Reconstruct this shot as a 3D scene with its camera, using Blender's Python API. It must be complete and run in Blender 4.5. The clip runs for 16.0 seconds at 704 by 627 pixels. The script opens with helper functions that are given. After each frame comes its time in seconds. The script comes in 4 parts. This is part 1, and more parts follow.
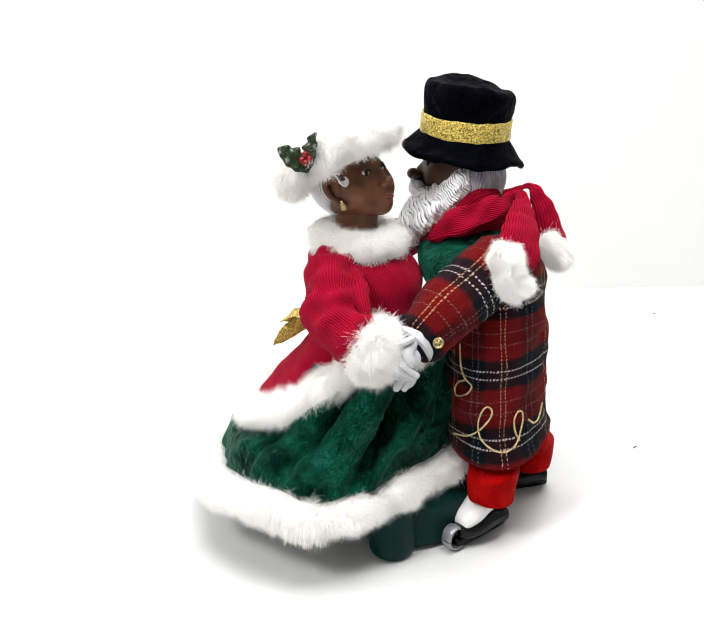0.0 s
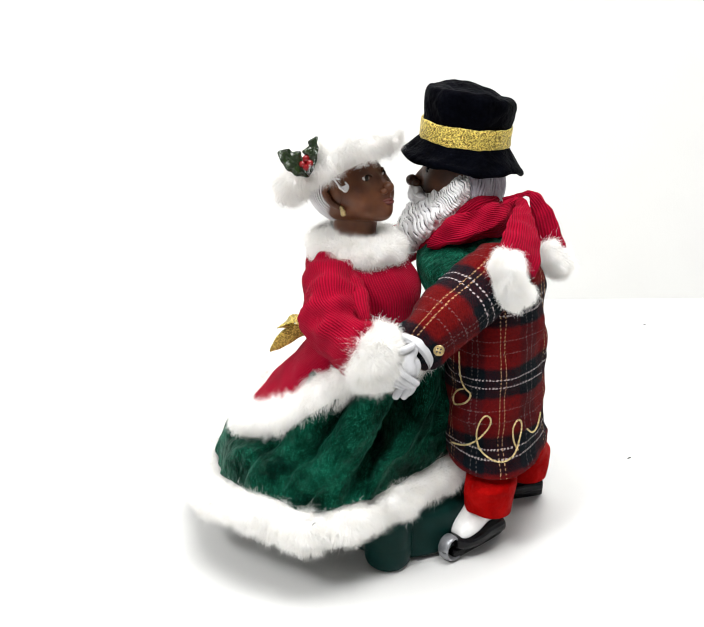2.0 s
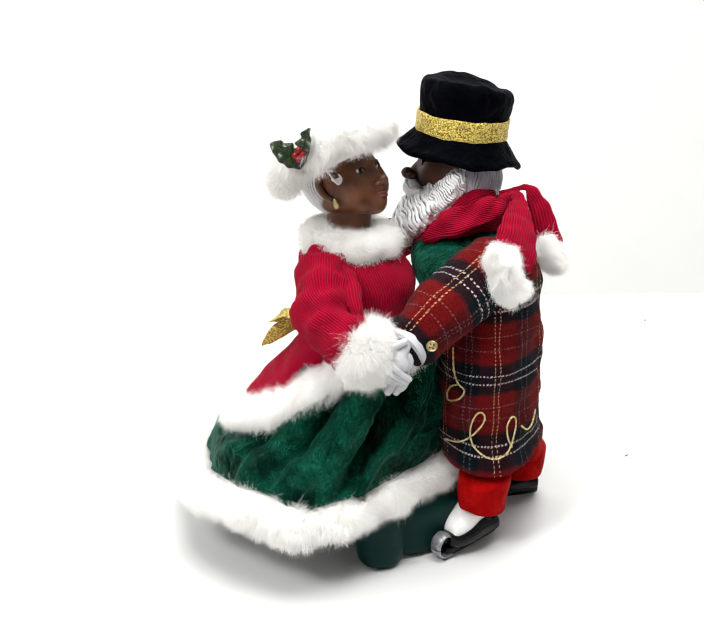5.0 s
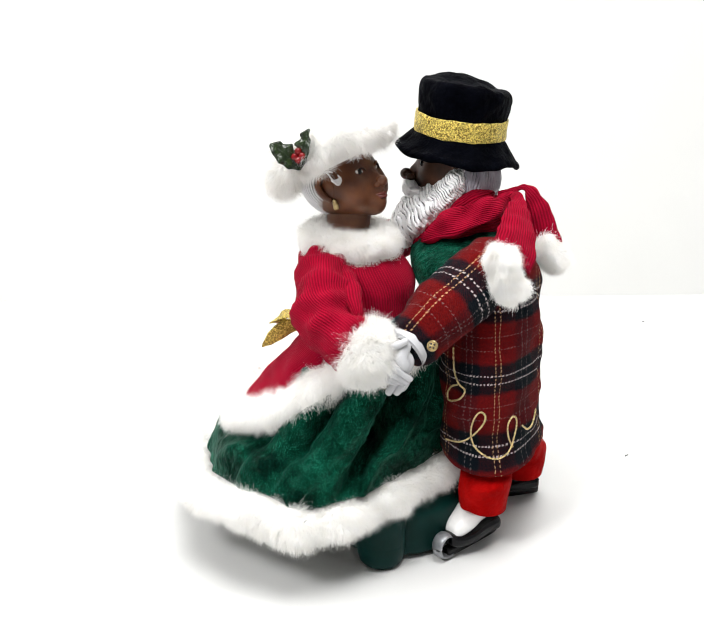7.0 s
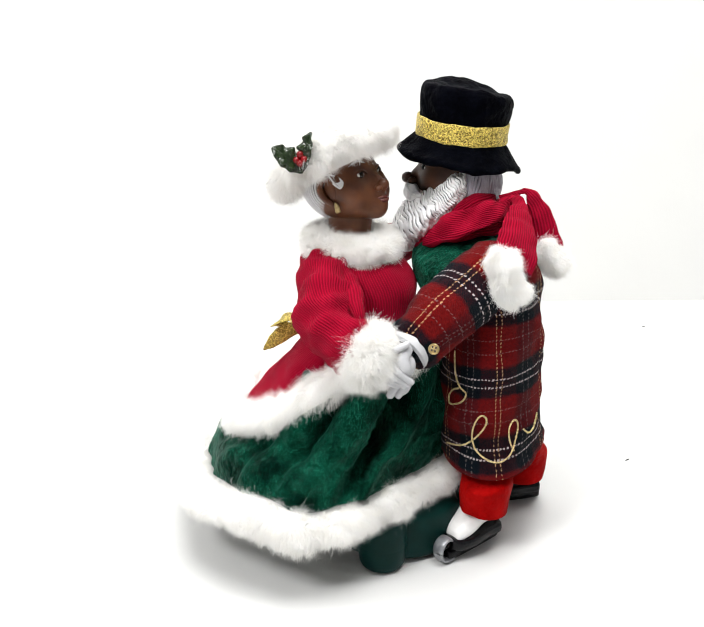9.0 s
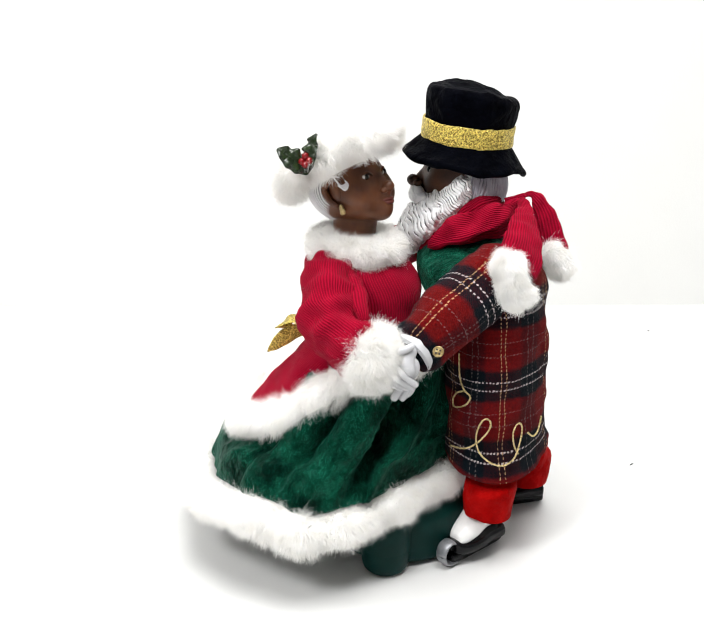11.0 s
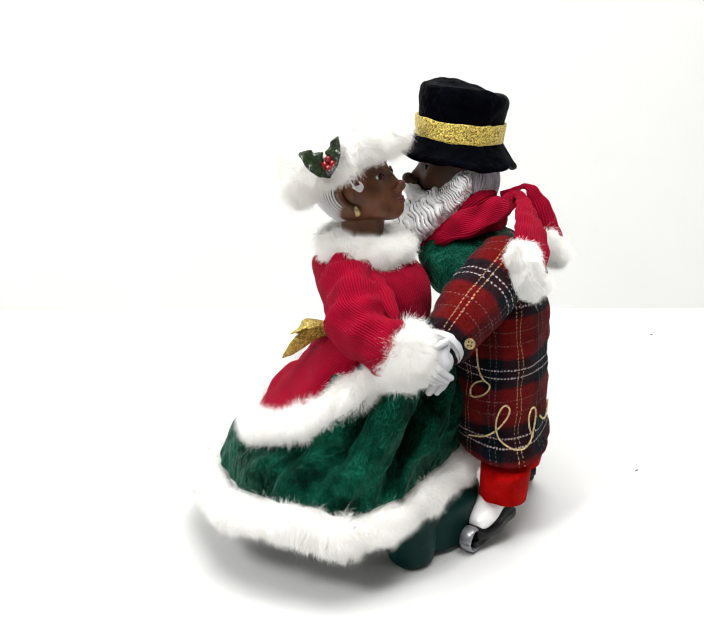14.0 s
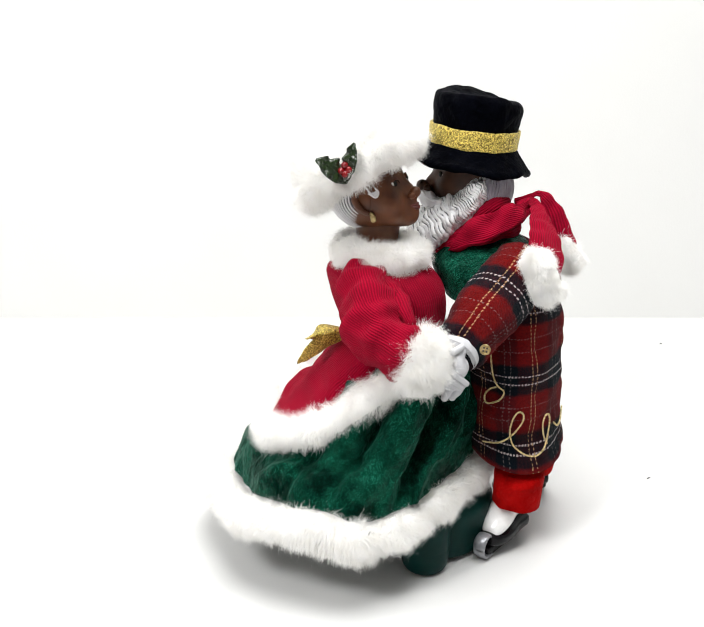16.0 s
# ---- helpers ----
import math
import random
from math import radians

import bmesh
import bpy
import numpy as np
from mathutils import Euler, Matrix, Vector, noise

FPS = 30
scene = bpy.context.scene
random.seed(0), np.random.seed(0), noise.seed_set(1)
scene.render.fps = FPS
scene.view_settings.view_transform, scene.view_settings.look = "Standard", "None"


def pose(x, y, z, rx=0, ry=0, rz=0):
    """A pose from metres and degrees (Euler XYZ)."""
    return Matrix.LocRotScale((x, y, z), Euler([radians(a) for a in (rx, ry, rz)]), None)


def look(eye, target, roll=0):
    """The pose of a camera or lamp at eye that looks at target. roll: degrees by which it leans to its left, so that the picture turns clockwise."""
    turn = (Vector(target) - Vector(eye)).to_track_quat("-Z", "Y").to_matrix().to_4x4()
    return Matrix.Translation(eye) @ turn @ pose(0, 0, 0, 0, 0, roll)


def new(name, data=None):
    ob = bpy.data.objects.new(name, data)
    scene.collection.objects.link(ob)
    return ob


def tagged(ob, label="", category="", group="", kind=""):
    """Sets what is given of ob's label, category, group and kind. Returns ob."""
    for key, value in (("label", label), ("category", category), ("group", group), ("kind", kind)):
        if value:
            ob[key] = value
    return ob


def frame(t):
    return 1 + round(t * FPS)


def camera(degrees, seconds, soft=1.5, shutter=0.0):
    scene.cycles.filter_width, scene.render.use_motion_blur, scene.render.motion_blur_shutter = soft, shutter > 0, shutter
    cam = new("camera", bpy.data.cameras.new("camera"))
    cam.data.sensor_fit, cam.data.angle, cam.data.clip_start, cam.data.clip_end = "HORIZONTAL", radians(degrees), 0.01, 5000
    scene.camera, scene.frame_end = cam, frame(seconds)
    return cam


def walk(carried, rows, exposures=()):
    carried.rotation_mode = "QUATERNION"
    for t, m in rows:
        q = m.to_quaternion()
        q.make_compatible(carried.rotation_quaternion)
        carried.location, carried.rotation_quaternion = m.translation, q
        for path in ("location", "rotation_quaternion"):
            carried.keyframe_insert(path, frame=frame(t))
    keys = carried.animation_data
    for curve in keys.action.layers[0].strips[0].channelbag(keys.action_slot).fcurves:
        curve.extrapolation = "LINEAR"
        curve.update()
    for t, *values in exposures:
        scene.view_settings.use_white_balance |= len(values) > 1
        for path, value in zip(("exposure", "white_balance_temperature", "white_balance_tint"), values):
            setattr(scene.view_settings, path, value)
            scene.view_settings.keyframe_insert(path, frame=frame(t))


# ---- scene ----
cam = camera(36.455, 16.0, 1.2)
# seconds, eye, degrees below the horizon, turn, roll
PATH = [
    (0.0, -0.0050, -0.6438, 0.4157, 21.897, -0.250, -1.075),
    (0.5, -0.0084, -0.6414, 0.4145, 21.717, -0.756, -0.857),
    (1.0, -0.0093, -0.6410, 0.4141, 21.599, -0.906, -0.707),
    (1.5, -0.0123, -0.6392, 0.4116, 21.449, -1.248, -0.410),
    (2.0, -0.0192, -0.6373, 0.4099, 21.275, -1.643, -0.050),
    (2.5, -0.0194, -0.6370, 0.4103, 21.329, -1.851, 0.244),
    (3.0, -0.0123, -0.6309, 0.4133, 21.858, -1.367, 0.735),
    (3.5, -0.0133, -0.6284, 0.4112, 21.846, -1.666, 0.757),
    (4.0, -0.0113, -0.6285, 0.4099, 21.808, -1.499, 0.628),
    (6.5, -0.0108, -0.6289, 0.4059, 21.527, -1.437, -0.062),
    (7.0, -0.0133, -0.6305, 0.4053, 21.394, -1.523, -0.012),
    (7.5, -0.0127, -0.6302, 0.4053, 21.270, -1.487, 0.022),
    (8.0, -0.0142, -0.6300, 0.4054, 21.162, -1.562, 0.050),
    (8.5, -0.0140, -0.6309, 0.4040, 21.072, -1.578, 0.084),
    (9.0, -0.0147, -0.6319, 0.4035, 21.030, -1.565, 0.098),
    (11.5, -0.0150, -0.6300, 0.4008, 20.811, -1.296, 0.422),
    (12.0, -0.0166, -0.6287, 0.3993, 20.903, -1.390, 0.555),
    (12.5, -0.0191, -0.6279, 0.3980, 20.946, -1.624, 0.701),
    (13.0, -0.0209, -0.6267, 0.3970, 20.913, -1.760, 0.745),
    (13.5, -0.0182, -0.6219, 0.4055, 21.172, -1.598, 0.388),
    (14.0, -0.0192, -0.6236, 0.4040, 20.848, -1.493, 0.329),
    (14.5, -0.0219, -0.6250, 0.4033, 20.501, -1.440, 0.409),
    (15.0, -0.0258, -0.6244, 0.4034, 20.541, -1.416, 0.438),
    (15.5, -0.0294, -0.6280, 0.4028, 20.369, -1.488, 0.516),
    (16.0, -0.0280, -0.6268, 0.4009, 20.193, -1.422, 0.486),
]
walk(cam, [(t, pose(x, y, z, 90 - p, 0, yaw) @ pose(0, 0, 0, 0, 0, roll)) for t, x, y, z, p, yaw, roll in PATH],
     [(0.0, -0.05), (13.0, -0.05), (14.0, -0.12), (16.0, -0.14)])

# ---- light ----
world = bpy.data.worlds.new("world")
scene.world = world
world.use_nodes = True
world.node_tree.nodes["Background"].inputs[0].default_value = (1.0, 0.99, 0.97, 1)
world.node_tree.nodes["Background"].inputs[1].default_value = 0.12
LAMPS = [((0.08, -0.12, 1.55), (0.02, 0.02, 0.0), 0.90, 34.0), ((-0.70, -0.72, 1.18), (0.02, 0.02, 0.1), 0.30, 15.0)]
for eye, target, size, watts in LAMPS:
    data = bpy.data.lights.new("softbox", "AREA")
    data.shape, data.size, data.energy, data.color = "SQUARE", size, watts, (1.0, 1.0, 1.0)
    new("softbox", data).matrix_basis = look(eye, target)


# ---- node helper ----
class Graph:
    """A node material under construction."""

    def __init__(self, name):
        self.m = bpy.data.materials.new(name)
        self.m.use_nodes = True
        self.t = self.m.node_tree
        self.b = self.t.nodes["Principled BSDF"]
        self.out = self.t.nodes["Material Output"]

    def put(self, sock, v):
        if isinstance(v, bpy.types.NodeSocket):
            self.t.links.new(v, sock)
        elif isinstance(v, tuple) and len(v) == 3 and sock.type == "RGBA":
            sock.default_value = (*v, 1)
        else:
            sock.default_value = v

    def node(self, kind, out=0, props=(), **ins):
        n = self.t.nodes.new(kind)
        for k, v in dict(props).items():
            setattr(n, k, v)
        for k, v in ins.items():
            self.put(n.inputs[int(k[1:])] if k[0] == "i" and k[1:].isdigit() else n.inputs[k.replace("_", " ")], v)
        return n.outputs[out]

    def math(self, op, a, b=0.0, c=0.0):
        return self.node("ShaderNodeMath", props={"operation": op}, i0=a, i1=b, i2=c)

    def mix(self, fac, a, b):
        return self.node("ShaderNodeMixRGB", i0=fac, i1=a, i2=b)

    def coords(self):
        return self.node("ShaderNodeTexCoord", out=3)

    def uv(self):
        x = self.node("ShaderNodeSeparateXYZ", i0=self.node("ShaderNodeTexCoord", out=2)).node
        return x.outputs[0], x.outputs[1]

    def noise(self, scale, detail=3.0, rough=0.5, vec=None):
        return self.node("ShaderNodeTexNoise", Vector=vec or self.coords(), Scale=scale, Detail=detail, Roughness=rough)

    def ramp(self, fac, lo, hi):
        return self.node("ShaderNodeMapRange", Value=fac, i1=lo, i2=hi)

    def bump(self, height, dist, strength=1.0):
        self.put(self.b.inputs["Normal"], self.node("ShaderNodeBump", Strength=strength, Distance=dist, Height=height))

    def set(self, **ins):
        for k, v in ins.items():
            self.put(self.b.inputs[k.replace("_", " ")], v)
        return self.m


def plain(name, lo, hi, rough, scale=120.0, bump=0.0, fine=900.0, **more):
    g = Graph(name)
    n = g.noise(scale, 4.0)
    g.set(Base_Color=g.mix(g.ramp(n, 0.35, 0.65), lo, hi), Roughness=rough, **more)
    if bump:
        g.bump(g.noise(fine, 3.0), bump)
    return g.m


def velvet(name, lo, hi, glint, nap=60.0, weight=0.1, sparkle=0.5, gloss=0.04, rough=0.65):
    """Pile cloth: a dark ground, its sheen painted as lighter patches of crushed nap with fine bright glints."""
    g = Graph(name)
    u = g.coords()
    bent = g.node("ShaderNodeVectorMath", props={"operation": "ADD"}, i0=u, i1=g.node("ShaderNodeVectorMath", props={"operation": "SCALE"}, i0=g.node("ShaderNodeTexNoise", out=1, Vector=u, Scale=60.0, Detail=2.0), Scale=0.02))
    a, b = g.uv()
    fall = g.node("ShaderNodeCombineXYZ", i0=a, i1=g.math("MULTIPLY", b, 0.35), i2=0.0)
    streak = g.noise(nap * 1.6, 3.0, 0.55, fall)
    sheen_patch = g.ramp(g.math("ADD", g.math("MULTIPLY", g.noise(nap, 2.0, 0.5, bent), 0.5), g.math("MULTIPLY", streak, 0.5)), 0.40, 0.62)
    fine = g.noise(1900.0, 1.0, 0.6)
    painted_glints = g.math("MULTIPLY", g.ramp(fine, 0.56, 0.72), g.math("ADD", g.math("MULTIPLY", sheen_patch, 0.9), 0.10))
    ground = g.mix(g.math("ADD", g.math("MULTIPLY", sheen_patch, 0.65), g.math("MULTIPLY", g.ramp(fine, 0.3, 0.7), 0.30)), lo, hi)
    g.set(Base_Color=g.mix(g.math("MULTIPLY", painted_glints, sparkle), ground, glint), Roughness=rough, Sheen_Weight=weight, Sheen_Roughness=0.3, Sheen_Tint=glint, Specular_IOR_Level=gloss, Specular_Tint=glint)
    g.bump(g.math("ADD", g.math("MULTIPLY", g.noise(140.0, 2.0), 3.0), g.math("MULTIPLY", fine, 0.35)), 0.0011)
    return g.m


def corduroy(name, lo, hi):
    g = Graph(name)
    u, v = g.uv()
    wander = g.math("MULTIPLY", g.noise(45.0, 2.0), 0.0016)
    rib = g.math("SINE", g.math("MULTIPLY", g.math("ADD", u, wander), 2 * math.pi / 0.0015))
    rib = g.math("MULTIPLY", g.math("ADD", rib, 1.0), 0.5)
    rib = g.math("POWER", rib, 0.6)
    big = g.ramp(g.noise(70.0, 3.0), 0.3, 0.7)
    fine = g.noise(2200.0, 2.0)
    # Colour carries the furrows' shade: darker between ribs, lighter on top.
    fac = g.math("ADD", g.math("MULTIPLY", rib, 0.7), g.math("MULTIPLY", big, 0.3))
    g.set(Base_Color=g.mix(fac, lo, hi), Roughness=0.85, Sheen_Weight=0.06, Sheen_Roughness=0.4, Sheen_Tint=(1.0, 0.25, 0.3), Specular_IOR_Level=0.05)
    g.bump(g.math("ADD", rib, g.math("MULTIPLY", fine, 0.5)), 0.0005)
    return g.m


def plaid(name):
    g = Graph(name)
    u, v = g.uv()
    fuzz = g.math("MULTIPLY", g.math("SUBTRACT", g.noise(900.0, 2.0), 0.5), 0.0019)
    u, v = g.math("ADD", u, fuzz), g.math("ADD", v, fuzz)

    def off(x, shift, period=0.048):
        """Distance from the nearest line of the sett."""
        k = g.math("FRACT", g.math("ADD", g.math("DIVIDE", g.math("SUBTRACT", x, shift), period), 10.5))
        return g.math("MULTIPLY", g.math("ABSOLUTE", g.math("SUBTRACT", k, 0.5)), period)

    def near(d, at, half):
        return g.math("LESS_THAN", g.math("ABSOLUTE", g.math("SUBTRACT", d, at)), half)

    def dash(x, step):
        return g.math("GREATER_THAN", g.math("SINE", g.math("MULTIPLY", x, 2 * math.pi / step)), -0.1)

    bu, bv = off(u, 0.024), off(v, 0.0, 0.045)
    mu = g.node("ShaderNodeMapRange", props={"interpolation_type": "SMOOTHSTEP"}, Value=bu, i1=0.0105, i2=0.0062)
    mv = g.node("ShaderNodeMapRange", props={"interpolation_type": "SMOOTHSTEP"}, Value=bv, i1=0.0116, i2=0.0080)
    twill = g.math("MULTIPLY", g.math("ADD", g.math("SINE", g.math("MULTIPLY", g.math("ADD", u, v), 2 * math.pi / 0.0016)), 1.0), 0.5)
    half = g.math("ADD", g.math("MULTIPLY", mu, 0.34), g.math("MULTIPLY", mv, 0.72))
    tone = g.math("ADD", g.math("MULTIPLY", half, 1.1), g.math("MULTIPLY", g.math("MULTIPLY", half, twill), 0.35))
    red = g.mix(g.ramp(g.noise(700.0, 3.0, 0.7), 0.32, 0.68), (0.075, 0.0013, 0.0022), (0.165, 0.0045, 0.004))
    red = g.mix(g.math("MULTIPLY", twill, 0.45), red, (0.035, 0.0012, 0.0025))
    dark = g.mix(g.noise(300.0, 3.0), (0.0010, 0.0018, 0.005), (0.002, 0.006, 0.008))
    col = g.mix(g.node("ShaderNodeClamp", i0=tone), red, dark)
    white = g.math("MULTIPLY", g.math("ADD", near(bv, 0.0026, 0.00046), g.math("MULTIPLY", near(bv, 0.0185, 0.00032), 0.16)), dash(u, 0.0029))
    white2 = g.math("MULTIPLY", near(bu, 0.0026, 0.00050), dash(v, 0.0024))
    col = g.mix(g.math("MULTIPLY", white, 0.85), col, (0.50, 0.43, 0.43))
    col = g.mix(g.math("MULTIPLY", white2, 0.17), col, (0.33, 0.27, 0.26))
    yellow = g.math("MULTIPLY", near(off(u, 0.0), 0.0020, 0.00038), dash(v, 0.0024))
    col = g.mix(g.math("MULTIPLY", yellow, 0.8), col, (0.50, 0.30, 0.15))
    wool = g.noise(1800.0, 3.0, 0.7)
    g.set(Base_Color=col, Roughness=0.95, Sheen_Weight=0.03, Sheen_Roughness=0.5, Specular_IOR_Level=0.04)
    g.bump(g.math("ADD", g.math("MULTIPLY", twill, 0.5), wool), 0.0004)
    return g.m


def glitter(name, lo, hi):
    g = Graph(name)
    cell = g.node("ShaderNodeTexVoronoi", out=1, Vector=g.coords(), Scale=1400.0)
    r = g.node("ShaderNodeSeparateColor", i0=cell)
    g.set(Base_Color=g.mix(r, lo, hi), Metallic=0.6, Roughness=0.42)
    tilt = g.node("ShaderNodeTexVoronoi", Vector=g.coords(), Scale=1500.0)
    g.bump(g.math("ADD", g.math("MULTIPLY", r, 0.6), tilt), 0.0004)
    return g.m


def fur_material(name, tint):
    g = Graph(name)
    n = g.noise(160.0, 3.0)
    col = g.mix(g.ramp(n, 0.3, 0.7), tint, (0.985, 0.98, 0.97))
    d = g.node("ShaderNodeBsdfDiffuse", Color=col)
    t = g.node("ShaderNodeBsdfTranslucent", Color=col)
    s = g.node("ShaderNodeMixShader", i0=0.35, i1=d, i2=t)
    g.t.links.new(s, g.out.inputs[0])
    return g.m


def sculpted_hair(name):
    g = Graph(name)
    u, v = g.uv()
    w = g.math("ADD", u, g.math("MULTIPLY", g.noise(75.0, 2.0, 0.5), 0.0075))
    rib = g.math("MULTIPLY", g.math("ADD", g.math("SINE", g.math("MULTIPLY", w, 2 * math.pi / 0.0036)), 1.0), 0.5)
    gap = g.ramp(g.noise(210.0, 2.0), 0.47, 0.60)
    # Grooves darken in the base colour, standing for shade between the locks.
    groove = g.math("MULTIPLY", g.math("SUBTRACT", 1.0, g.ramp(rib, 0.02, 0.22)), gap)
    g.set(Base_Color=g.mix(groove, (0.96, 0.955, 0.96), (0.13, 0.127, 0.145)), Roughness=0.35)
    g.bump(g.math("SUBTRACT", g.math("POWER", rib, 0.5), g.math("MULTIPLY", groove, 0.8)), 0.0007)
    return g.m


def skin(name, lo, hi):
    g = Graph(name)
    n = g.ramp(g.noise(90.0, 3.0), 0.35, 0.7)
    g.set(Base_Color=g.mix(n, lo, hi), Roughness=0.43, Specular_IOR_Level=0.4)
    g.bump(g.noise(1500.0, 2.0), 0.00012)
    return g.m


M = {
    "skin": skin("painted_skin", (0.070, 0.0210, 0.0068), (0.142, 0.045, 0.0140)),
    # The man's darker skin paint, with the hat's shade taken into the colour.
    "shadedskin": skin("hat_shaded_skin", (0.034, 0.0120, 0.0055), (0.072, 0.025, 0.0100)),
    "lip": plain("lip_paint", (0.085, 0.013, 0.008), (0.110, 0.019, 0.012), 0.45),
    "eyewhite": plain("eye_white", (0.62, 0.60, 0.56), (0.72, 0.70, 0.66), 0.2),
    "iris": plain("eye_dark", (0.006, 0.004, 0.003), (0.01, 0.006, 0.005), 0.25, Specular_IOR_Level=0.3),
    "hair": sculpted_hair("sculpted_hair"),
    "hairbase": plain("hair_gap_shade", (0.13, 0.128, 0.15), (0.22, 0.215, 0.24), 0.5),
    "shadedhair": plain("shaded_strand", (0.30, 0.285, 0.33), (0.40, 0.385, 0.43), 0.4),
    "hairdark": plain("hair_shadow", (0.030, 0.029, 0.036), (0.06, 0.058, 0.07), 0.5),
    "strand": plain("sculpted_strand", (0.72, 0.71, 0.73), (0.80, 0.79, 0.80), 0.3),
    "underfur": plain("fur_backing", (0.93, 0.92, 0.90), (0.97, 0.965, 0.955), 0.9),
    "fur": fur_material("white_fur", (0.95, 0.935, 0.90)),
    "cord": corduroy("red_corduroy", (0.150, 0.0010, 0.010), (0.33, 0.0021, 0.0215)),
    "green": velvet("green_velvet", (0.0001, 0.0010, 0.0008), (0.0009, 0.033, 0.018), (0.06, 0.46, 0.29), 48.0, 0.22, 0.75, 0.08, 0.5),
    "redvelvet": velvet("red_velvet", (0.20, 0.001, 0.001), (0.38, 0.004, 0.004), (0.6, 0.03, 0.02), 60.0, 0.06, 0.3),
    "plaid": plaid("plaid_wool"),
    "black": velvet("black_velvet", (0.0006, 0.0007, 0.0013), (0.0016, 0.0019, 0.0034), (0.012, 0.014, 0.024), 60.0, 0.01, 0.25, 0.03),
    "glitter": glitter("gold_glitter", (0.11, 0.065, 0.006), (1.0, 0.79, 0.18)),
    "goldcord": glitter("gold_cord", (0.30, 0.21, 0.07), (0.90, 0.74, 0.38)),
    "glove": plain("white_glove", (0.44, 0.44, 0.455), (0.50, 0.50, 0.515), 0.38, 90.0, 0.0002),
    "plastic": plain("green_plastic", (0.0008, 0.018, 0.015), (0.0014, 0.026, 0.022), 0.45, 60.0, 0.00006, 2500.0, Specular_IOR_Level=0.10),
    "blackplastic": plain("black_plastic", (0.002, 0.002, 0.003), (0.004, 0.004, 0.005), 0.25, Specular_IOR_Level=0.2),
    "silver": plain("silver_paint", (0.20, 0.205, 0.22), (0.32, 0.325, 0.34), 0.35, 200.0, Metallic=0.6),
    "leather": plain("white_boot", (0.70, 0.69, 0.68), (0.80, 0.79, 0.78), 0.22),
    "leaf": plain("holly_leaf", (0.005, 0.013, 0.003), (0.016, 0.030, 0.007), 0.22, 250.0, 0.0003, 700.0),
    "berry": plain("berry_red", (0.14, 0.002, 0.004), (0.24, 0.004, 0.006), 0.12),
    "paper": plain("white_sweep", (0.585, 0.585, 0.575), (0.61, 0.61, 0.60), 0.7, 6.0, 0.00008, 900.0),
    "wall": plain("white_board", (0.725, 0.725, 0.708), (0.755, 0.755, 0.738), 0.85, 4.0, 0.0001, 500.0),
    "room": plain("grey_wall", (0.27, 0.27, 0.27), (0.31, 0.31, 0.31), 0.85, 4.0, 0.0001, 500.0),
    "lint": plain("dark_fibre", (0.02, 0.02, 0.02), (0.05, 0.05, 0.05), 0.9),
    "gold": plain("antique_gold", (0.30, 0.21, 0.09), (0.50, 0.39, 0.19), 0.35, 700.0, Metallic=0.9),
}
rng = np.random.default_rng(7)


# ---- mesh helper ----
class Kit:
    """Collects surfaces and becomes one mesh."""

    def __init__(self):
        self.v, self.f, self.m, self.uv, self.n = [], [], [], [], 0

    def add(self, v, faces, mat, uv=None):
        v = np.asarray(v, float).reshape(-1, 3)
        self.v.append(v)
        self.uv.append(np.zeros((len(v), 2)) if uv is None else np.asarray(uv, float).reshape(-1, 2))
        for f in faces:
            f = np.asarray(f, int)
            self.f.append(f + self.n)
            self.m.append((mat, len(f)))
        self.n += len(v)
        return v, faces

    def build(self, name, parent=None, label=""):
        v, uv = np.concatenate(self.v), np.concatenate(self.uv)
        names = []
        for mat, _ in self.m:
            if mat not in names:
                names.append(mat)
        loops = np.concatenate([f.ravel() for f in self.f])
        sizes = np.concatenate([np.full(len(f), f.shape[1]) for f in self.f])
        mats = np.concatenate([np.full(k, names.index(mat)) for mat, k in self.m])
        me = bpy.data.meshes.new(name)
        me.vertices.add(len(v))
        me.vertices.foreach_set("co", v.ravel())
        me.loops.add(len(loops))
        me.loops.foreach_set("vertex_index", loops.astype(np.int32))
        me.polygons.add(len(sizes))
        me.polygons.foreach_set("loop_start", (np.cumsum(sizes) - sizes).astype(np.int32))
        for k in names:
            me.materials.append(M[k])
        me.polygons.foreach_set("material_index", mats.astype(np.int32))
        me.polygons.foreach_set("use_smooth", np.ones(len(sizes), bool))
        me.uv_layers.new(name="UVMap").data.foreach_set("uv", uv[loops].ravel())
        me.update(calc_edges=True)
        me.validate()
        ob = new(name, me)
        if parent:
            ob.parent = parent
        if label:
            ob["label"] = label
        return ob


def wob(p, size, seed):
    """Smooth noise of about unit height with bumps of that size."""
    r = np.random.default_rng(seed)
    out = 0
    for k in range(5):
        d = r.normal(size=3)
        d *= 2 * math.pi / (size * (0.7 + 0.5 * k / 2) * np.linalg.norm(d))
        out = out + np.sin(p @ d + r.uniform(0, 6.28))
    return out / 2.4


